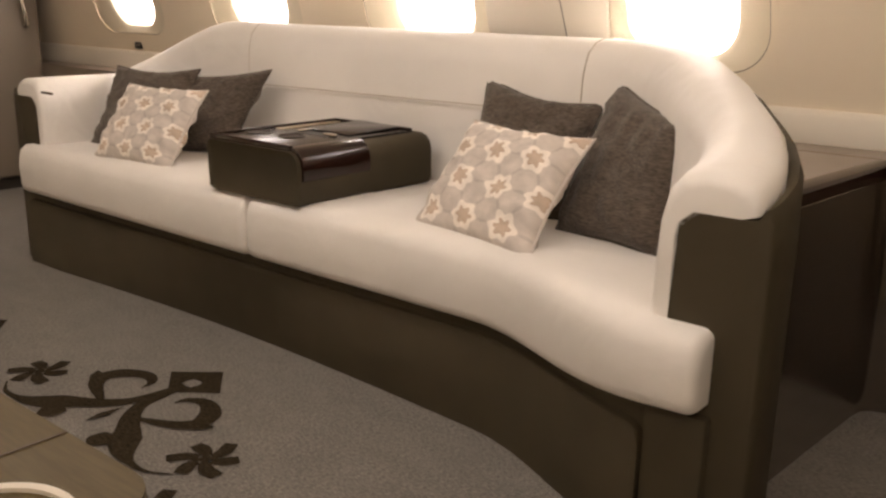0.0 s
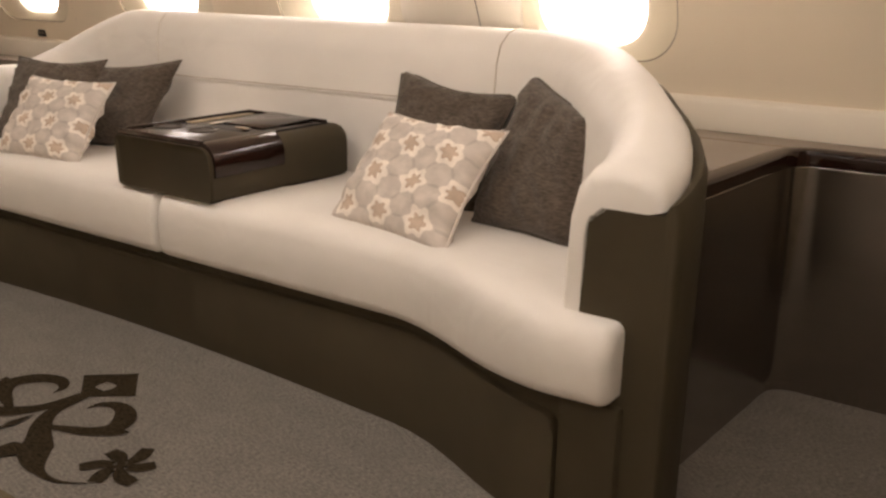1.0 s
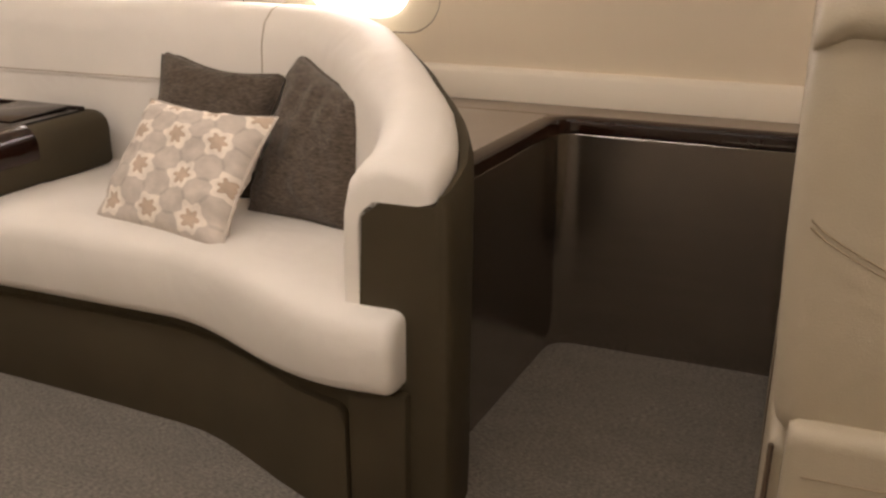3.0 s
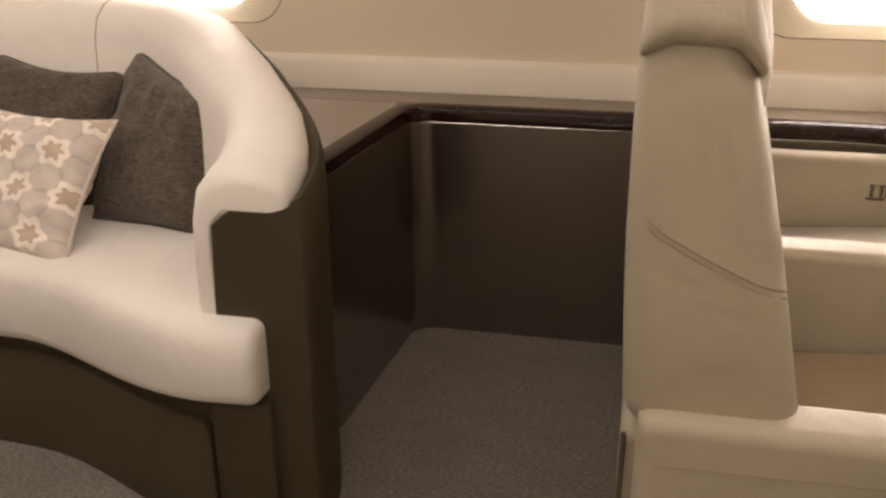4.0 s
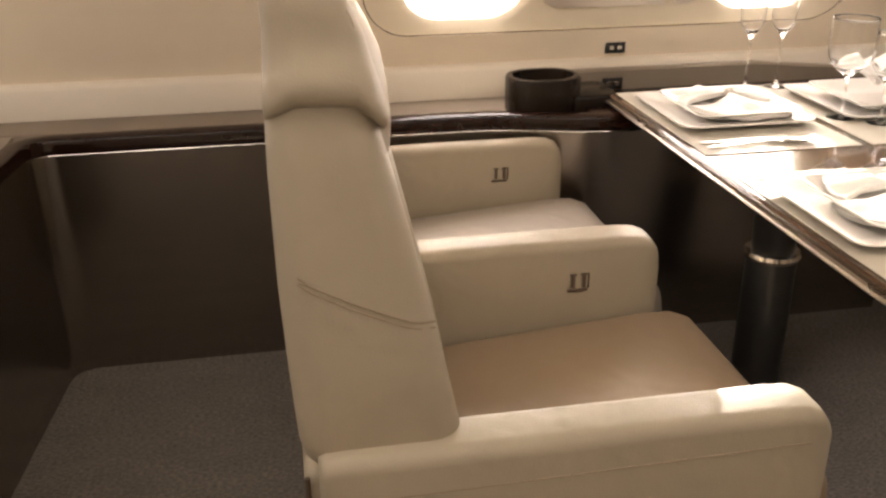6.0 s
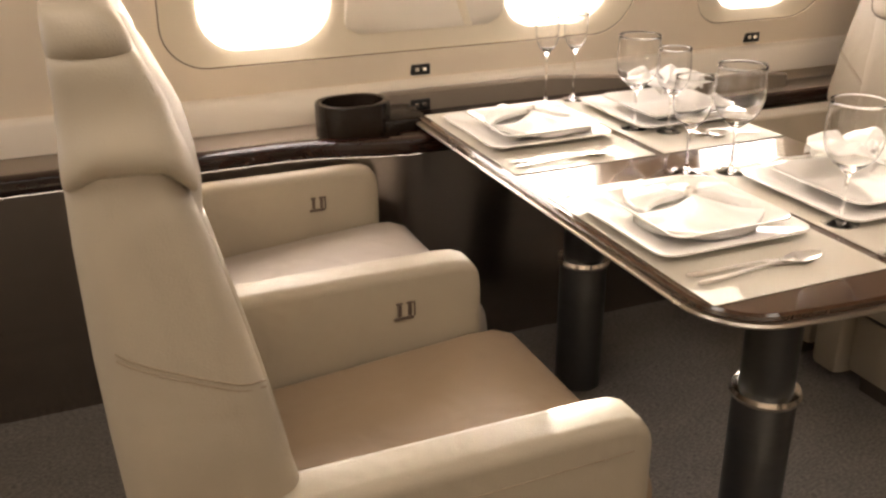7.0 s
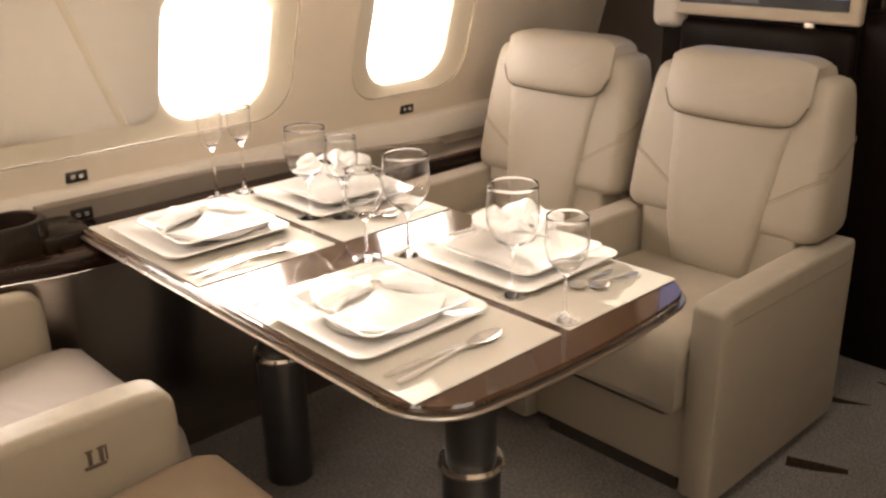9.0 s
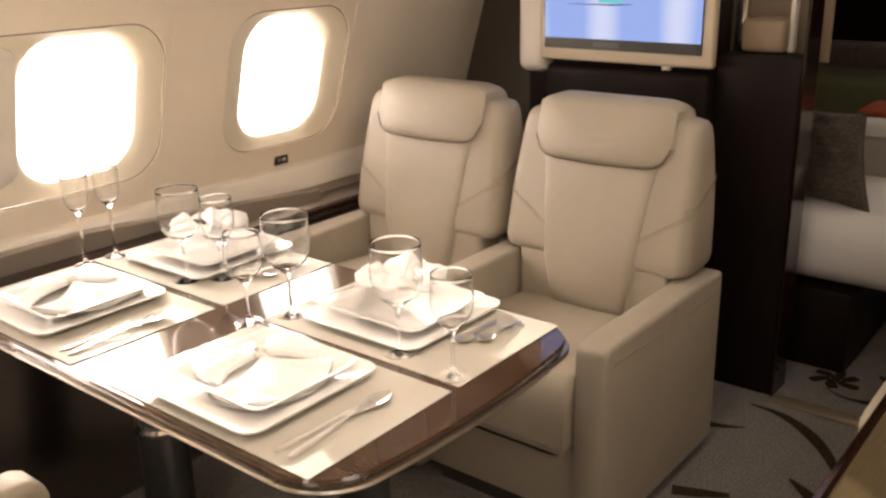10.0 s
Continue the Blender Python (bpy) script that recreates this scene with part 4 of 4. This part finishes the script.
# ---- table setting ----
GM, GP = "placemats on the table", "place settings"
MATS = [(0.988, 1.368, 1.218, 1.79), (1.392, 1.758, 1.218, 1.79), (0.990, 1.370, 1.94, 2.515), (1.394, 1.760, 1.94, 2.515)]
for a, b, y0, y1 in MATS:
    single("placemat", box(a, b, y0, y1, 0.7405, 0.7425, 0.0006, 1), M_MAT, "cream rectangular placemat on the dining table", "placemat", GM)


def plate(centre, size, z, height, lip, label, turn=0, deep=False):
    """A square rounded plate with a raised rim and a sunken well."""
    rings = []
    h = size / 2
    bowl = ((0.50, 0.0), (0.60, 0.0), (0.80, height * 0.45), (0.94, height * 0.85), (1.0, height), (1.0, height + 0.003), (0.97, height + 0.003), (0.91, height * 0.86), (0.78, height * 0.46 + 0.002), (0.66, lip), (0.40, lip - 0.001))
    for f, dz in bowl if deep else ((0.55, 0.0), (0.60, 0.0), (0.80, height * 0.55), (1.0, height), (1.0, height + 0.003), (0.97, height + 0.003), (0.78, height * 0.55 + 0.003), (0.62, lip), (0.45, lip - 0.001)):
        pts = rounded(-h * f, h * f, -h * f, h * f, h * f * 0.22, 5)
        rings.append([(x, y, dz) for x, y in pts])
    p = single("square_plate", loft(rings), M_CHINA, label, "plate", GP, sharp=55)
    p.matrix_basis = pose(*centre, z, 0, 0, turn)
    return p


def napkin(centre, z, turn, seed, reach=0.15, tall=0.05, upright=False):
    """A linen napkin drawn through a small ring: pleated fans of cloth spread from it, lying in a bowl or standing up."""
    rnd = random.Random(seed * 7 + 3)
    nk = thing("napkin", "white linen napkin fanned upright on a square plate" if upright else "white linen napkin spread from a ring in a square bowl", "napkin", GP)
    ring_z = tall * 0.80
    fans = [(0, 62, 1.0), (118, 48, 0.72), (-118, 48, 0.72), (180, 40, 0.50)] if not upright else [(0, 58, 0.95), (90, 50, 0.85), (180, 58, 0.95), (-90, 50, 0.85), (45, 30, 0.6)]
    for n, (th, half, far) in enumerate(fans):
        th, half = radians(th + rnd.uniform(-8, 8)), radians(half)
        ph = rnd.random() * 6.28
        lift = rnd.uniform(0.9, 1.15) if upright else rnd.uniform(0.75, 1.1)
        grid = []
        for i in range(13):
            u = i / 12
            row = []
            for k in range(25):
                v = 2 * k / 24 - 1
                a = th + half * v * (0.35 + 0.65 * u)
                edge = 1 - 0.16 * v * v + 0.05 * math.sin(3 * v + ph)
                rad = 0.010 + reach * far * u * edge
                fold = math.sin(v * 5.2 + ph) * 0.011 * u * (1 - 0.35 * u) + 0.004 * math.sin(v * 11 + 2 * ph) * u
                if upright:
                    h = ring_z * 0.55 + tall * 0.85 * lift * math.sin(math.pi * min(1, u * 0.72)) * (1 - 0.45 * v * v) + fold
                    rad *= 0.78
                else:
                    h = ring_z * (1 - u) ** 1.4 + 0.011 * math.sin(math.pi * u * 0.9) * lift * (1 - 0.6 * v * v) + 0.012 * u + fold
                    h -= fold * 0.5
                    h += 0.010 * noise.noise(Vector((rad * 22, v * 1.7, seed + n * 3.1))) * u
                row.append((rad * math.cos(a), rad * math.sin(a), max(0.002 + 0.001 * n, h)))
            grid.append(row)
        under = [[(x, y, q - 0.0022 if upright else max(0.0, q - 0.012)) for x, y, q in reversed(row)] for row in grid]
        part("fold", loft([p + q for p, q in zip(grid, under)]), M_NAPKIN, nk, sharp=75)
    nk.matrix_basis = pose(*centre, z, 0, 0, turn)
    part("napkin_ring", lathe([(0.012, 0.0), (0.0135, 0.002), (0.0135, 0.012), (0.012, 0.014), (0.011, 0.012), (0.011, 0.002)], 18, (0, 0, ring_z - 0.006), caps=False), M_SILVER, nk, "small silver napkin ring")
    return nk


SETTINGS = [((1.172, 1.548), 8), ((1.600, 1.545), 172), ((1.180, 2.262), 5), ((1.610, 2.268), 178)]
for k, (c, tn) in enumerate(SETTINGS):
    plate(c, 0.348, 0.743, 0.015, 0.005, "large square white china plate on a placemat")
    plate((c[0] + 0.012, c[1] - 0.006), 0.275, 0.7495, 0.026, 0.006, "square white china bowl stacked on a plate", 0, True)
    tall = k in (1, 3)
    if tall:
        napkin((c[0] + 0.005, c[1] + 0.005), 0.760, tn + 30, k + 1, 0.155, 0.078, True)
    else:
        napkin((c[0] + 0.030, c[1] + 0.030), 0.757, -112 + 6 * k, k + 1, 0.165, 0.040)


def cutlery(kind, x, y, turn, length=0.20):
    """One piece along +x from its handle's end; each station gives half width, height and hollow."""
    tab = [(0, 0.004, 0.0026, 0), (0.006, 0.0078, 0.003, 0), (0.025, 0.0088, 0.0034, 0), (0.055, 0.0062, 0.005, 0), (0.10, 0.0036, 0.0085, 0), (0.130, 0.0036, 0.0105, 0)]
    if kind == "spoon":
        tab += [(0.138, 0.007, 0.0103, 0.002), (0.145, 0.0130, 0.0100, 0.004), (0.155, 0.0185, 0.0098, 0.006), (0.168, 0.0210, 0.0098, 0.007), (0.181, 0.0190, 0.0100, 0.006), (0.191, 0.0135, 0.0104, 0.004), (0.198, 0.006, 0.0108, 0.002), (0.20, 0.0015, 0.011, 0)]
    elif kind == "fork":
        tab += [(0.140, 0.0075, 0.0090, 0), (0.148, 0.0118, 0.0070, 0), (0.158, 0.0125, 0.0055, 0), (0.165, 0.0120, 0.0048, 0)]
    else:
        tab = tab[:4] + [(0.09, 0.006, 0.005, 0), (0.10, 0.008, 0.004, 0), (0.18, 0.009, 0.004, 0), (0.205, 0.002, 0.004, 0)]
    f = length / 0.20
    rings = []
    for t, w, z, d in tab:
        rings.append([(t * f, -w, z), (t * f, -w * 0.6, z - d * 0.8 - 0.0010), (t * f, 0, z - d - 0.0012), (t * f, w * 0.6, z - d * 0.8 - 0.0010), (t * f, w, z),
                      (t * f, w * 0.55, z - d * 0.75 + 0.0010), (t * f, 0, z - d + 0.0014), (t * f, -w * 0.55, z - d * 0.75 + 0.0010)])
    bm = loft(rings)
    if kind == "fork":
        for dy in (-0.0098, -0.0033, 0.0033, 0.0098):
            loft([[(px * f, dy + w, z) for w, z in ((-hw, z0), (hw, z0), (hw, z0 + 0.0016), (-hw, z0 + 0.0016))] for px, hw, z0 in ((0.163, 0.0019, 0.0038), (0.18, 0.0016, 0.0032), (0.20, 0.0008, 0.006))], bm=bm)
    ob = single("table_" + kind, bm, M_SILVER, "polished silver %s lying on a placemat" % kind, kind, "cutlery", sharp=60)
    ob.matrix_basis = pose(x, y, 0.7428, 0, 0, turn)
    return ob


for my in (1.291, 1.985):
    cutlery("spoon", 1.014, my, 2.5, 0.272)
    cutlery("fork", 1.013, my + 0.035, -6, 0.225)
    cutlery("spoon", 1.724, my + 0.006, 177, 0.152)
    cutlery("spoon", 1.694, my + 0.056, 184, 0.152)
    for dy in (0.452, 0.478):
        cutlery("fork", 1.023, my + dy, 0, 0.20)
        cutlery("fork", 1.725, my + dy, 180, 0.20)


def stemware(kind, x, y):
    """Stemmed glass: foot, stem and a thin, evenly curved bowl that is nearly straight towards its rim."""
    base, stem, top, wide, rim, lab, cat = {
        "flute": (0.032, 0.150, 0.252, 0.0335, 0.0360, "slender clear champagne flute on the table", "champagne flute"),
        "wine": (0.036, 0.110, 0.245, 0.0560, 0.0535, "clear round-bowled wine glass on the table", "wine glass"),
        "small": (0.033, 0.104, 0.218, 0.0440, 0.0415, "smaller clear wine glass on the table", "wine glass")}[kind]
    bowl = []
    for k in range(1, 21):
        t = k / 20
        q = 1 - (1 - min(1, t / 0.55)) ** 2.2
        r = wide * math.sqrt(q)
        bowl.append((r + (rim - wide) * smooth((t - 0.5) / 0.5), stem + (top - stem) * t))
    prof = [(0.0005, 0.0), (base, 0.0), (base, 0.0015), (base * 0.5, 0.0032), (0.008, 0.006), (0.0042, 0.02), (0.0034, 0.06), (0.0036, stem - 0.012)] + bowl
    prof += [(bowl[-1][0] - 0.0004, top + 0.0005)] + [(r - 0.0008, z + (0.0008 if k > 2 else 0)) for k, (r, z) in enumerate(reversed(bowl[1:]))] + [(0.0005, stem + 0.0055)]
    ob = single({"flute": "champagne_flute"}.get(kind, "wine_glass"), lathe(prof, 40), M_GLASS, lab, cat, "stemware on the table", sharp=70)
    ob.location = (x, y, 0.743)
    ob.visible_shadow = False
    return ob


for kind, x, y in (("flute", 1.362, 2.493), ("flute", 1.455, 2.493), ("wine", 1.450, 2.16), ("small", 1.515, 2.095), ("small", 1.36, 1.805), ("wine", 1.45, 1.76), ("wine", 1.44, 1.415), ("small", 1.42, 1.255)):
    stemware(kind, x, y)

# cup holder box on the ledge
cup = thing("cup_holder_box", "dark glossy rounded holder box on the side ledge", "holder")
rings = [[(x, y, z) for x, y in rounded(0.698 - d, 0.905 + d, 2.505 - d, 2.67 + d, 0.07, 8)] for z, d in ((0.691, 0.0), (0.780, 0.0), (0.787, -0.003), (0.789, -0.009), (0.787, -0.015), (0.740, -0.020), (0.725, -0.022))]
part("case", loft(rings), M_HOLDER, cup, sharp=45)
part("liner", loft([[(x, y, z) for x, y in rounded(0.722, 0.881, 2.529, 2.646, 0.05, 8)] for z in (0.727, 0.732)]), M_PLASTIC, cup, "matt black liner")
part("rear_block", loft([[(x, y, z) for x, y in rounded(0.86, 1.00, 2.515 + d, 2.69 - d, 0.03, 5)] for z, d in ((0.691, 0), (0.728, 0), (0.735, 0.003), (0.739, 0.010))]), M_HOLDER, cup)

# ---- bulkhead, display and the space beyond ----
BX = 3.12
bulk = thing("wall_bulkhead", "dark wood bulkhead behind the armchairs", "wall", kind="structure")
part("wood_panel", box(BX, BX + 0.12, 1.455, 2.20, 0.0, 2.05, 0.006, 2), M_BULK, bulk)
part("wood_panel", box(BX, BX + 0.12, 1.172, 1.452, 0.0, 1.188, 0.006, 2), M_BULK, bulk)
part("wood_panel", box(BX, BX + 0.12, 1.172, 1.452, 1.62, 2.05, 0.006, 2), M_BULK, bulk)
part("side_infill", box(BX + 0.26, BX + 0.34, 2.0, 2.80, 0.0, 2.05), M_INFILL, bulk)
part("edge_strip", box(BX - 0.004, BX + 0.124, 1.158, 1.170, 0.0, 2.05, 0.002, 1), M_GLOSS, bulk)
part("niche_back", box(BX + 0.22, BX + 0.24, 1.16, 1.47, 1.15, 1.65), M_TAN, bulk)
part("lower_console", box(BX - 0.06, BX - 0.004, 1.45, 2.095, 0.0, 1.128, 0.03, 4), M_BULK, bulk)
# unidentified tan rounded object with two added posts; it gives no light
niche = thing("niche_tan_object", "small tan rounded object between posts in the bulkhead niche", "lamp")
part("rounded_body", box(BX + 0.05, BX + 0.18, 1.25, 1.40, 1.19, 1.30, 0.02, 3), M_TAN, niche)
part("post", box(BX + 0.09, BX + 0.13, 1.395, 1.435, 1.189, 1.45, 0.008, 2), M_CHROME, niche)
part("post", box(BX + 0.09, BX + 0.13, 1.235, 1.255, 1.189, 1.45, 0.008, 2), M_DADO, niche)
tv = thing("wall_display", "cream-framed flat display showing a pale blue picture", "display")
part("frame", box(BX - 0.075, BX - 0.035, 1.436, 2.108, 1.143, 1.62, 0.012, 3), M_LIGHTBEIGE, tv)
part("bezel", box(BX - 0.079, BX - 0.0745, 1.474, 2.082, 1.186, 1.585), M_PLASTIC, tv)
part("screen", box(BX - 0.083, BX - 0.0785, 1.478, 2.078, 1.224, 1.58), M_SCREEN, tv)
part("picture_shape", loft([[(BX - 0.0836, y, z), (BX - 0.0845, y, z), (BX - 0.0845, y, z + hgt), (BX - 0.0836, y, z + hgt)] for y, z, hgt in ((1.765, 1.350, 0.004), (1.80, 1.348, 0.03), (1.86, 1.35, 0.05))]), mat_glow("screen_teal", (0.16, 0.62, 0.68), 0.34), tv)
part("picture_shape", loft([[(BX - 0.0836, y, z), (BX - 0.0842, y, z), (BX - 0.0842, y, z + hgt), (BX - 0.0836, y, z + hgt)] for y, z, hgt in ((1.73, 1.344, 0.002), (1.80, 1.339, 0.006), (1.98, 1.342, 0.002))]), mat_glow("screen_dark_blue", (0.14, 0.18, 0.34), 0.25), tv)
part("label_bar", box(BX - 0.0815, BX - 0.0785, 1.78, 1.88, 1.197, 1.212), M_STEEL, tv)
part("bracket", box(BX - 0.04, BX, 1.595, 1.635, 1.0, 1.3, 0.004, 1), M_CHROME, tv)
rounded_body = thing("curved_panel", "cream rounded panel beside the display", "panel")
part("pad", box(BX - 0.05, BX + 0.04, 2.095, 2.228, 1.085, 1.62, 0.040, 5), M_DADO, rounded_body)
single("threshold", box(3.07, 3.13, -0.9, 1.155, 0.0, 0.014, 0.004, 2), M_GOLD, "brass floor strip in the doorway", "threshold", kind="structure")

sofa2 = thing("next_cabin_sofa", "cream sofa with dark base beyond the doorway", "sofa")
part("base", box(3.44, 5.0, 1.01, 2.3, 0.0, 0.315, 0.01, 2), M_BULK, sofa2)
part("seat_cushion", box(3.40, 5.0, 0.70, 2.3, 0.335, 0.615, 0.12, 6), M_WHITE, sofa2)
part("back_cushion", box(4.05, 4.35, 0.55, 1.245, 0.55, 0.79, 0.04, 4), M_GREYLEATHER, sofa2)
part("top_roll", box(4.02, 4.37, 0.54, 1.255, 0.775, 0.852, 0.03, 4), M_WHITE, sofa2)
cushion("scatter_cushion", "charcoal cushion on the sofa in the next cabin", M_FABRIC, (3.60, 1.215, 0.780), (0.03, 0.165, 0.004), (0.06, 0.040, 0.165), 0.06, "cushions in the next cabin")
single("folded_throw", box(4.05, 4.34, 0.58, 1.23, 0.854, 0.879, 0.01, 3), mat("rust_wool", (0.35, 0.07, 0.025), 0.9, grain=0.3, gscale=200), "rust red folded throw on the sofa back", "throw")
bench = thing("bench", "dark bench with olive cushion and charcoal back further away", "bench")
part("box", box(4.9, 5.38, 0.2, 1.9, 0.0, 0.66, 0.02, 2), M_BULK, bench)
part("seat_pad", box(4.9, 5.38, 0.2, 1.9, 0.662, 0.875, 0.05, 4), mat("olive_cloth", (0.12, 0.12, 0.055), 0.9, grain=0.3, gscale=150), bench, "olive green cloth pad")
part("backrest", box(5.4, 5.7, 0.2, 1.9, 0.0, 0.98, 0.05, 4), M_FABRIC, bench)
single("trim_pelmet", box(6.45, 6.60, 0.2, 1.6, 1.45, 1.56, 0.02, 2), M_TAN, "tan pelmet on the far wall", "trim", kind="structure")

# ---- aisle side pieces ----
side = thing("console_table", "tan veneered console table across the aisle from the sofa", "table")
pts = rounded(-2.2, -0.675, -0.45, 0.440, 0.06, 6)
part("top", loft([[(x, y, z) for x, y in pts] for z in (0.585, 0.62)]), M_TANWOOD, side)
part("joint", box(-0.868, -0.864, -0.44, 0.438, 0.6205, 0.6215), M_PIPE, side)
part("holder_rim", lathe([(0.075, 0.620), (0.075, 0.625), (0.082, 0.627), (0.086, 0.620)], 32, (-0.735, 0.288, 0), caps=False), M_DADO, side, "pale inlaid ring")
part("column", lathe([(0.09, 0), (0.06, 0.02), (0.06, 0.585)], 24, (-1.5, 0.0, 0)), M_STEEL, side)

opp = thing("side_table", "tan veneered table with dark glossy rim across the aisle", "table")
pts = rounded(1.20, 1.95, -0.7, 0.545, 0.07, 6)
part("top", loft([[(x, y, z) for x, y in pts] for z in (0.712, 0.738)]), M_TANWOOD, opp)
rim = [(x, y, 0.725) for x, y in pts]
part("rim", tube(rim + rim[:2], 0.016, 8), M_GLOSS, opp, "dark glossy rim")
part("column", lathe([(0.09, 0), (0.06, 0.02), (0.06, 0.712)], 24, (1.55, -0.2, 0)), M_STEEL, opp)
c = armchair("armchair", "cream leather cabin armchair across the aisle", "armchairs across the aisle", wing=1.055, head=(0.915, 1.105), arm_h=0.60, seat_mat=M_CREAM, mark=False, front=0.76, ww=0.058, body=M_CREAM, flush=False)
c.matrix_basis = pose(2.74, 0.535, 0, 0, 0, 180)


# ---- carpet motifs ----
def ribbon(bm, points, widths, z=0.0025):
    """A flat tapering stroke of dark pile along a smooth line."""
    line = glide(points, 0.012)
    a = []
    n = len(line) - 1
    for i, p in enumerate(line):
        d = (line[min(i + 1, n)] - line[max(i - 1, 0)]).normalized()
        w = lerp_table(i / n, [(k / (len(widths) - 1), v) for k, v in enumerate(widths)])
        a.append([(p.x - d.y * w, p.y + d.x * w, z), (p.x + d.y * w, p.y - d.x * w, z)])
    loft(a, closed=False, bm=bm)


def flower(cx, cy, r):
    bm = bmesh.new()
    for k in range(6):
        t = 2 * math.pi * k / 6 + 0.35
        q = r * (1.15 if k % 2 else 1.0)
        ribbon(bm, [(cx + 0.020 * math.cos(t), cy + 0.020 * math.sin(t)), (cx + 0.55 * q * math.cos(t + 0.1), cy + 0.55 * q * math.sin(t + 0.1)), (cx + q * math.cos(t + 0.35), cy + q * math.sin(t + 0.35))], (0.013, 0.019, 0.021, 0.017), 0.0025 + 0.0001 * k)
    for k in range(2):
        t = 0.9 + 1.5 * k
        ribbon(bm, [(cx - 0.030 * math.cos(t), cy - 0.030 * math.sin(t)), (cx + 0.001, cy), (cx + 0.030 * math.cos(t), cy + 0.030 * math.sin(t))], (0.009, 0.010, 0.009), 0.0032 + 0.0001 * k)
    return bm


def motif(ox, oy, turn):
    mo = thing("carpet_motif", "dark brown scroll and flower motif woven into carpet", "carpet motif", "carpet motifs")
    strokes = (("stem", [(0.004, 0.142), (0.008, 0.100), (0.023, 0.029), (0.067, -0.028), (0.132, -0.078), (0.182, -0.119), (0.238, -0.152), (0.290, -0.165), (0.345, -0.162), (0.404, -0.129)], (0.018, 0.019, 0.021, 0.026, 0.031, 0.044, 0.030, 0.011, 0.006, 0.002)),
               ("scroll", [(0.090, -0.020), (0.122, -0.007), (0.160, 0.008), (0.200, 0.030), (0.228, 0.066), (0.214, 0.113), (0.167, 0.150), (0.122, 0.156), (0.085, 0.134), (0.078, 0.098)], (0.010, 0.016, 0.020, 0.026, 0.030, 0.032, 0.026, 0.020, 0.012, 0.002)),
               ("leaf", [(0.215, 0.045), (0.245, 0.060), (0.278, 0.080)], (0.024, 0.022, 0.003)),
               ("leaf", [(0.170, -0.112), (0.140, -0.136), (0.108, -0.152), (0.090, -0.160)], (0.014, 0.022, 0.042, 0.010)))
    bm = bmesh.new()
    outer = [(0.0, 0.130), (0.060, 0.178), (0.117, 0.222), (0.058, 0.272), (0.0, 0.323), (-0.058, 0.272), (-0.117, 0.222), (-0.060, 0.178)]
    inner = [(0.0, 0.190), (0.020, 0.192), (0.026, 0.213), (0.020, 0.234), (0.0, 0.236), (-0.020, 0.234), (-0.026, 0.213), (-0.020, 0.192)]
    loft([[(x, y, 0.0021) for x, y in outer], [(x, y, 0.0021) for x, y in inner]], caps=False, bm=bm)
    part("bud", bm, M_CARPET2, mo)
    for k, m in enumerate((1, -1)):
        for n, (nm, pts, w) in enumerate(strokes):
            bm = bmesh.new()
            ribbon(bm, [(m * x, y) for x, y in pts], w, 0.0025 + 0.0002 * k + 0.0004 * n)
            part(nm, bm, M_CARPET2, mo)
        part("flower", flower(m * 0.400, -0.035, 0.082), M_CARPET2, mo)
    bm = bmesh.new()
    ribbon(bm, [(0, -0.115), (0, -0.065), (0, -0.01)], (0.002, 0.014, 0.002), 0.0048)
    part("leaf", bm, M_CARPET2, mo)
    mo.matrix_basis = pose(ox, oy, 0, 0, 0, turn)


motif(-2.076, 1.21, 0)
motif(-2.98, 1.00, 0)
motif(-1.20, 0.98, 0)
motif(3.42, 0.62, -90)
mo = thing("carpet_motif", "dark brown curved strokes woven into carpet", "carpet motif", "carpet motifs")
for n, (pts, w) in enumerate((([(3.02, 1.20), (3.005, 1.09), (2.94, 0.98), (2.83, 0.88), (2.70, 0.81)], (0.004, 0.018, 0.024, 0.018, 0.004)), ([(2.79, 1.31), (2.81, 1.23), (2.85, 1.15)], (0.024, 0.014, 0.002)),
                              ([(2.37, 1.19), (2.40, 1.12), (2.44, 1.04)], (0.026, 0.022, 0.012)), ([(2.63, 0.93), (2.56, 0.84), (2.46, 0.78), (2.33, 0.76)], (0.006, 0.026, 0.022, 0.004)))):
    bm = bmesh.new()
    ribbon(bm, pts, w, 0.0025 + 0.0003 * n)
    part("stroke", bm, M_CARPET2, mo)
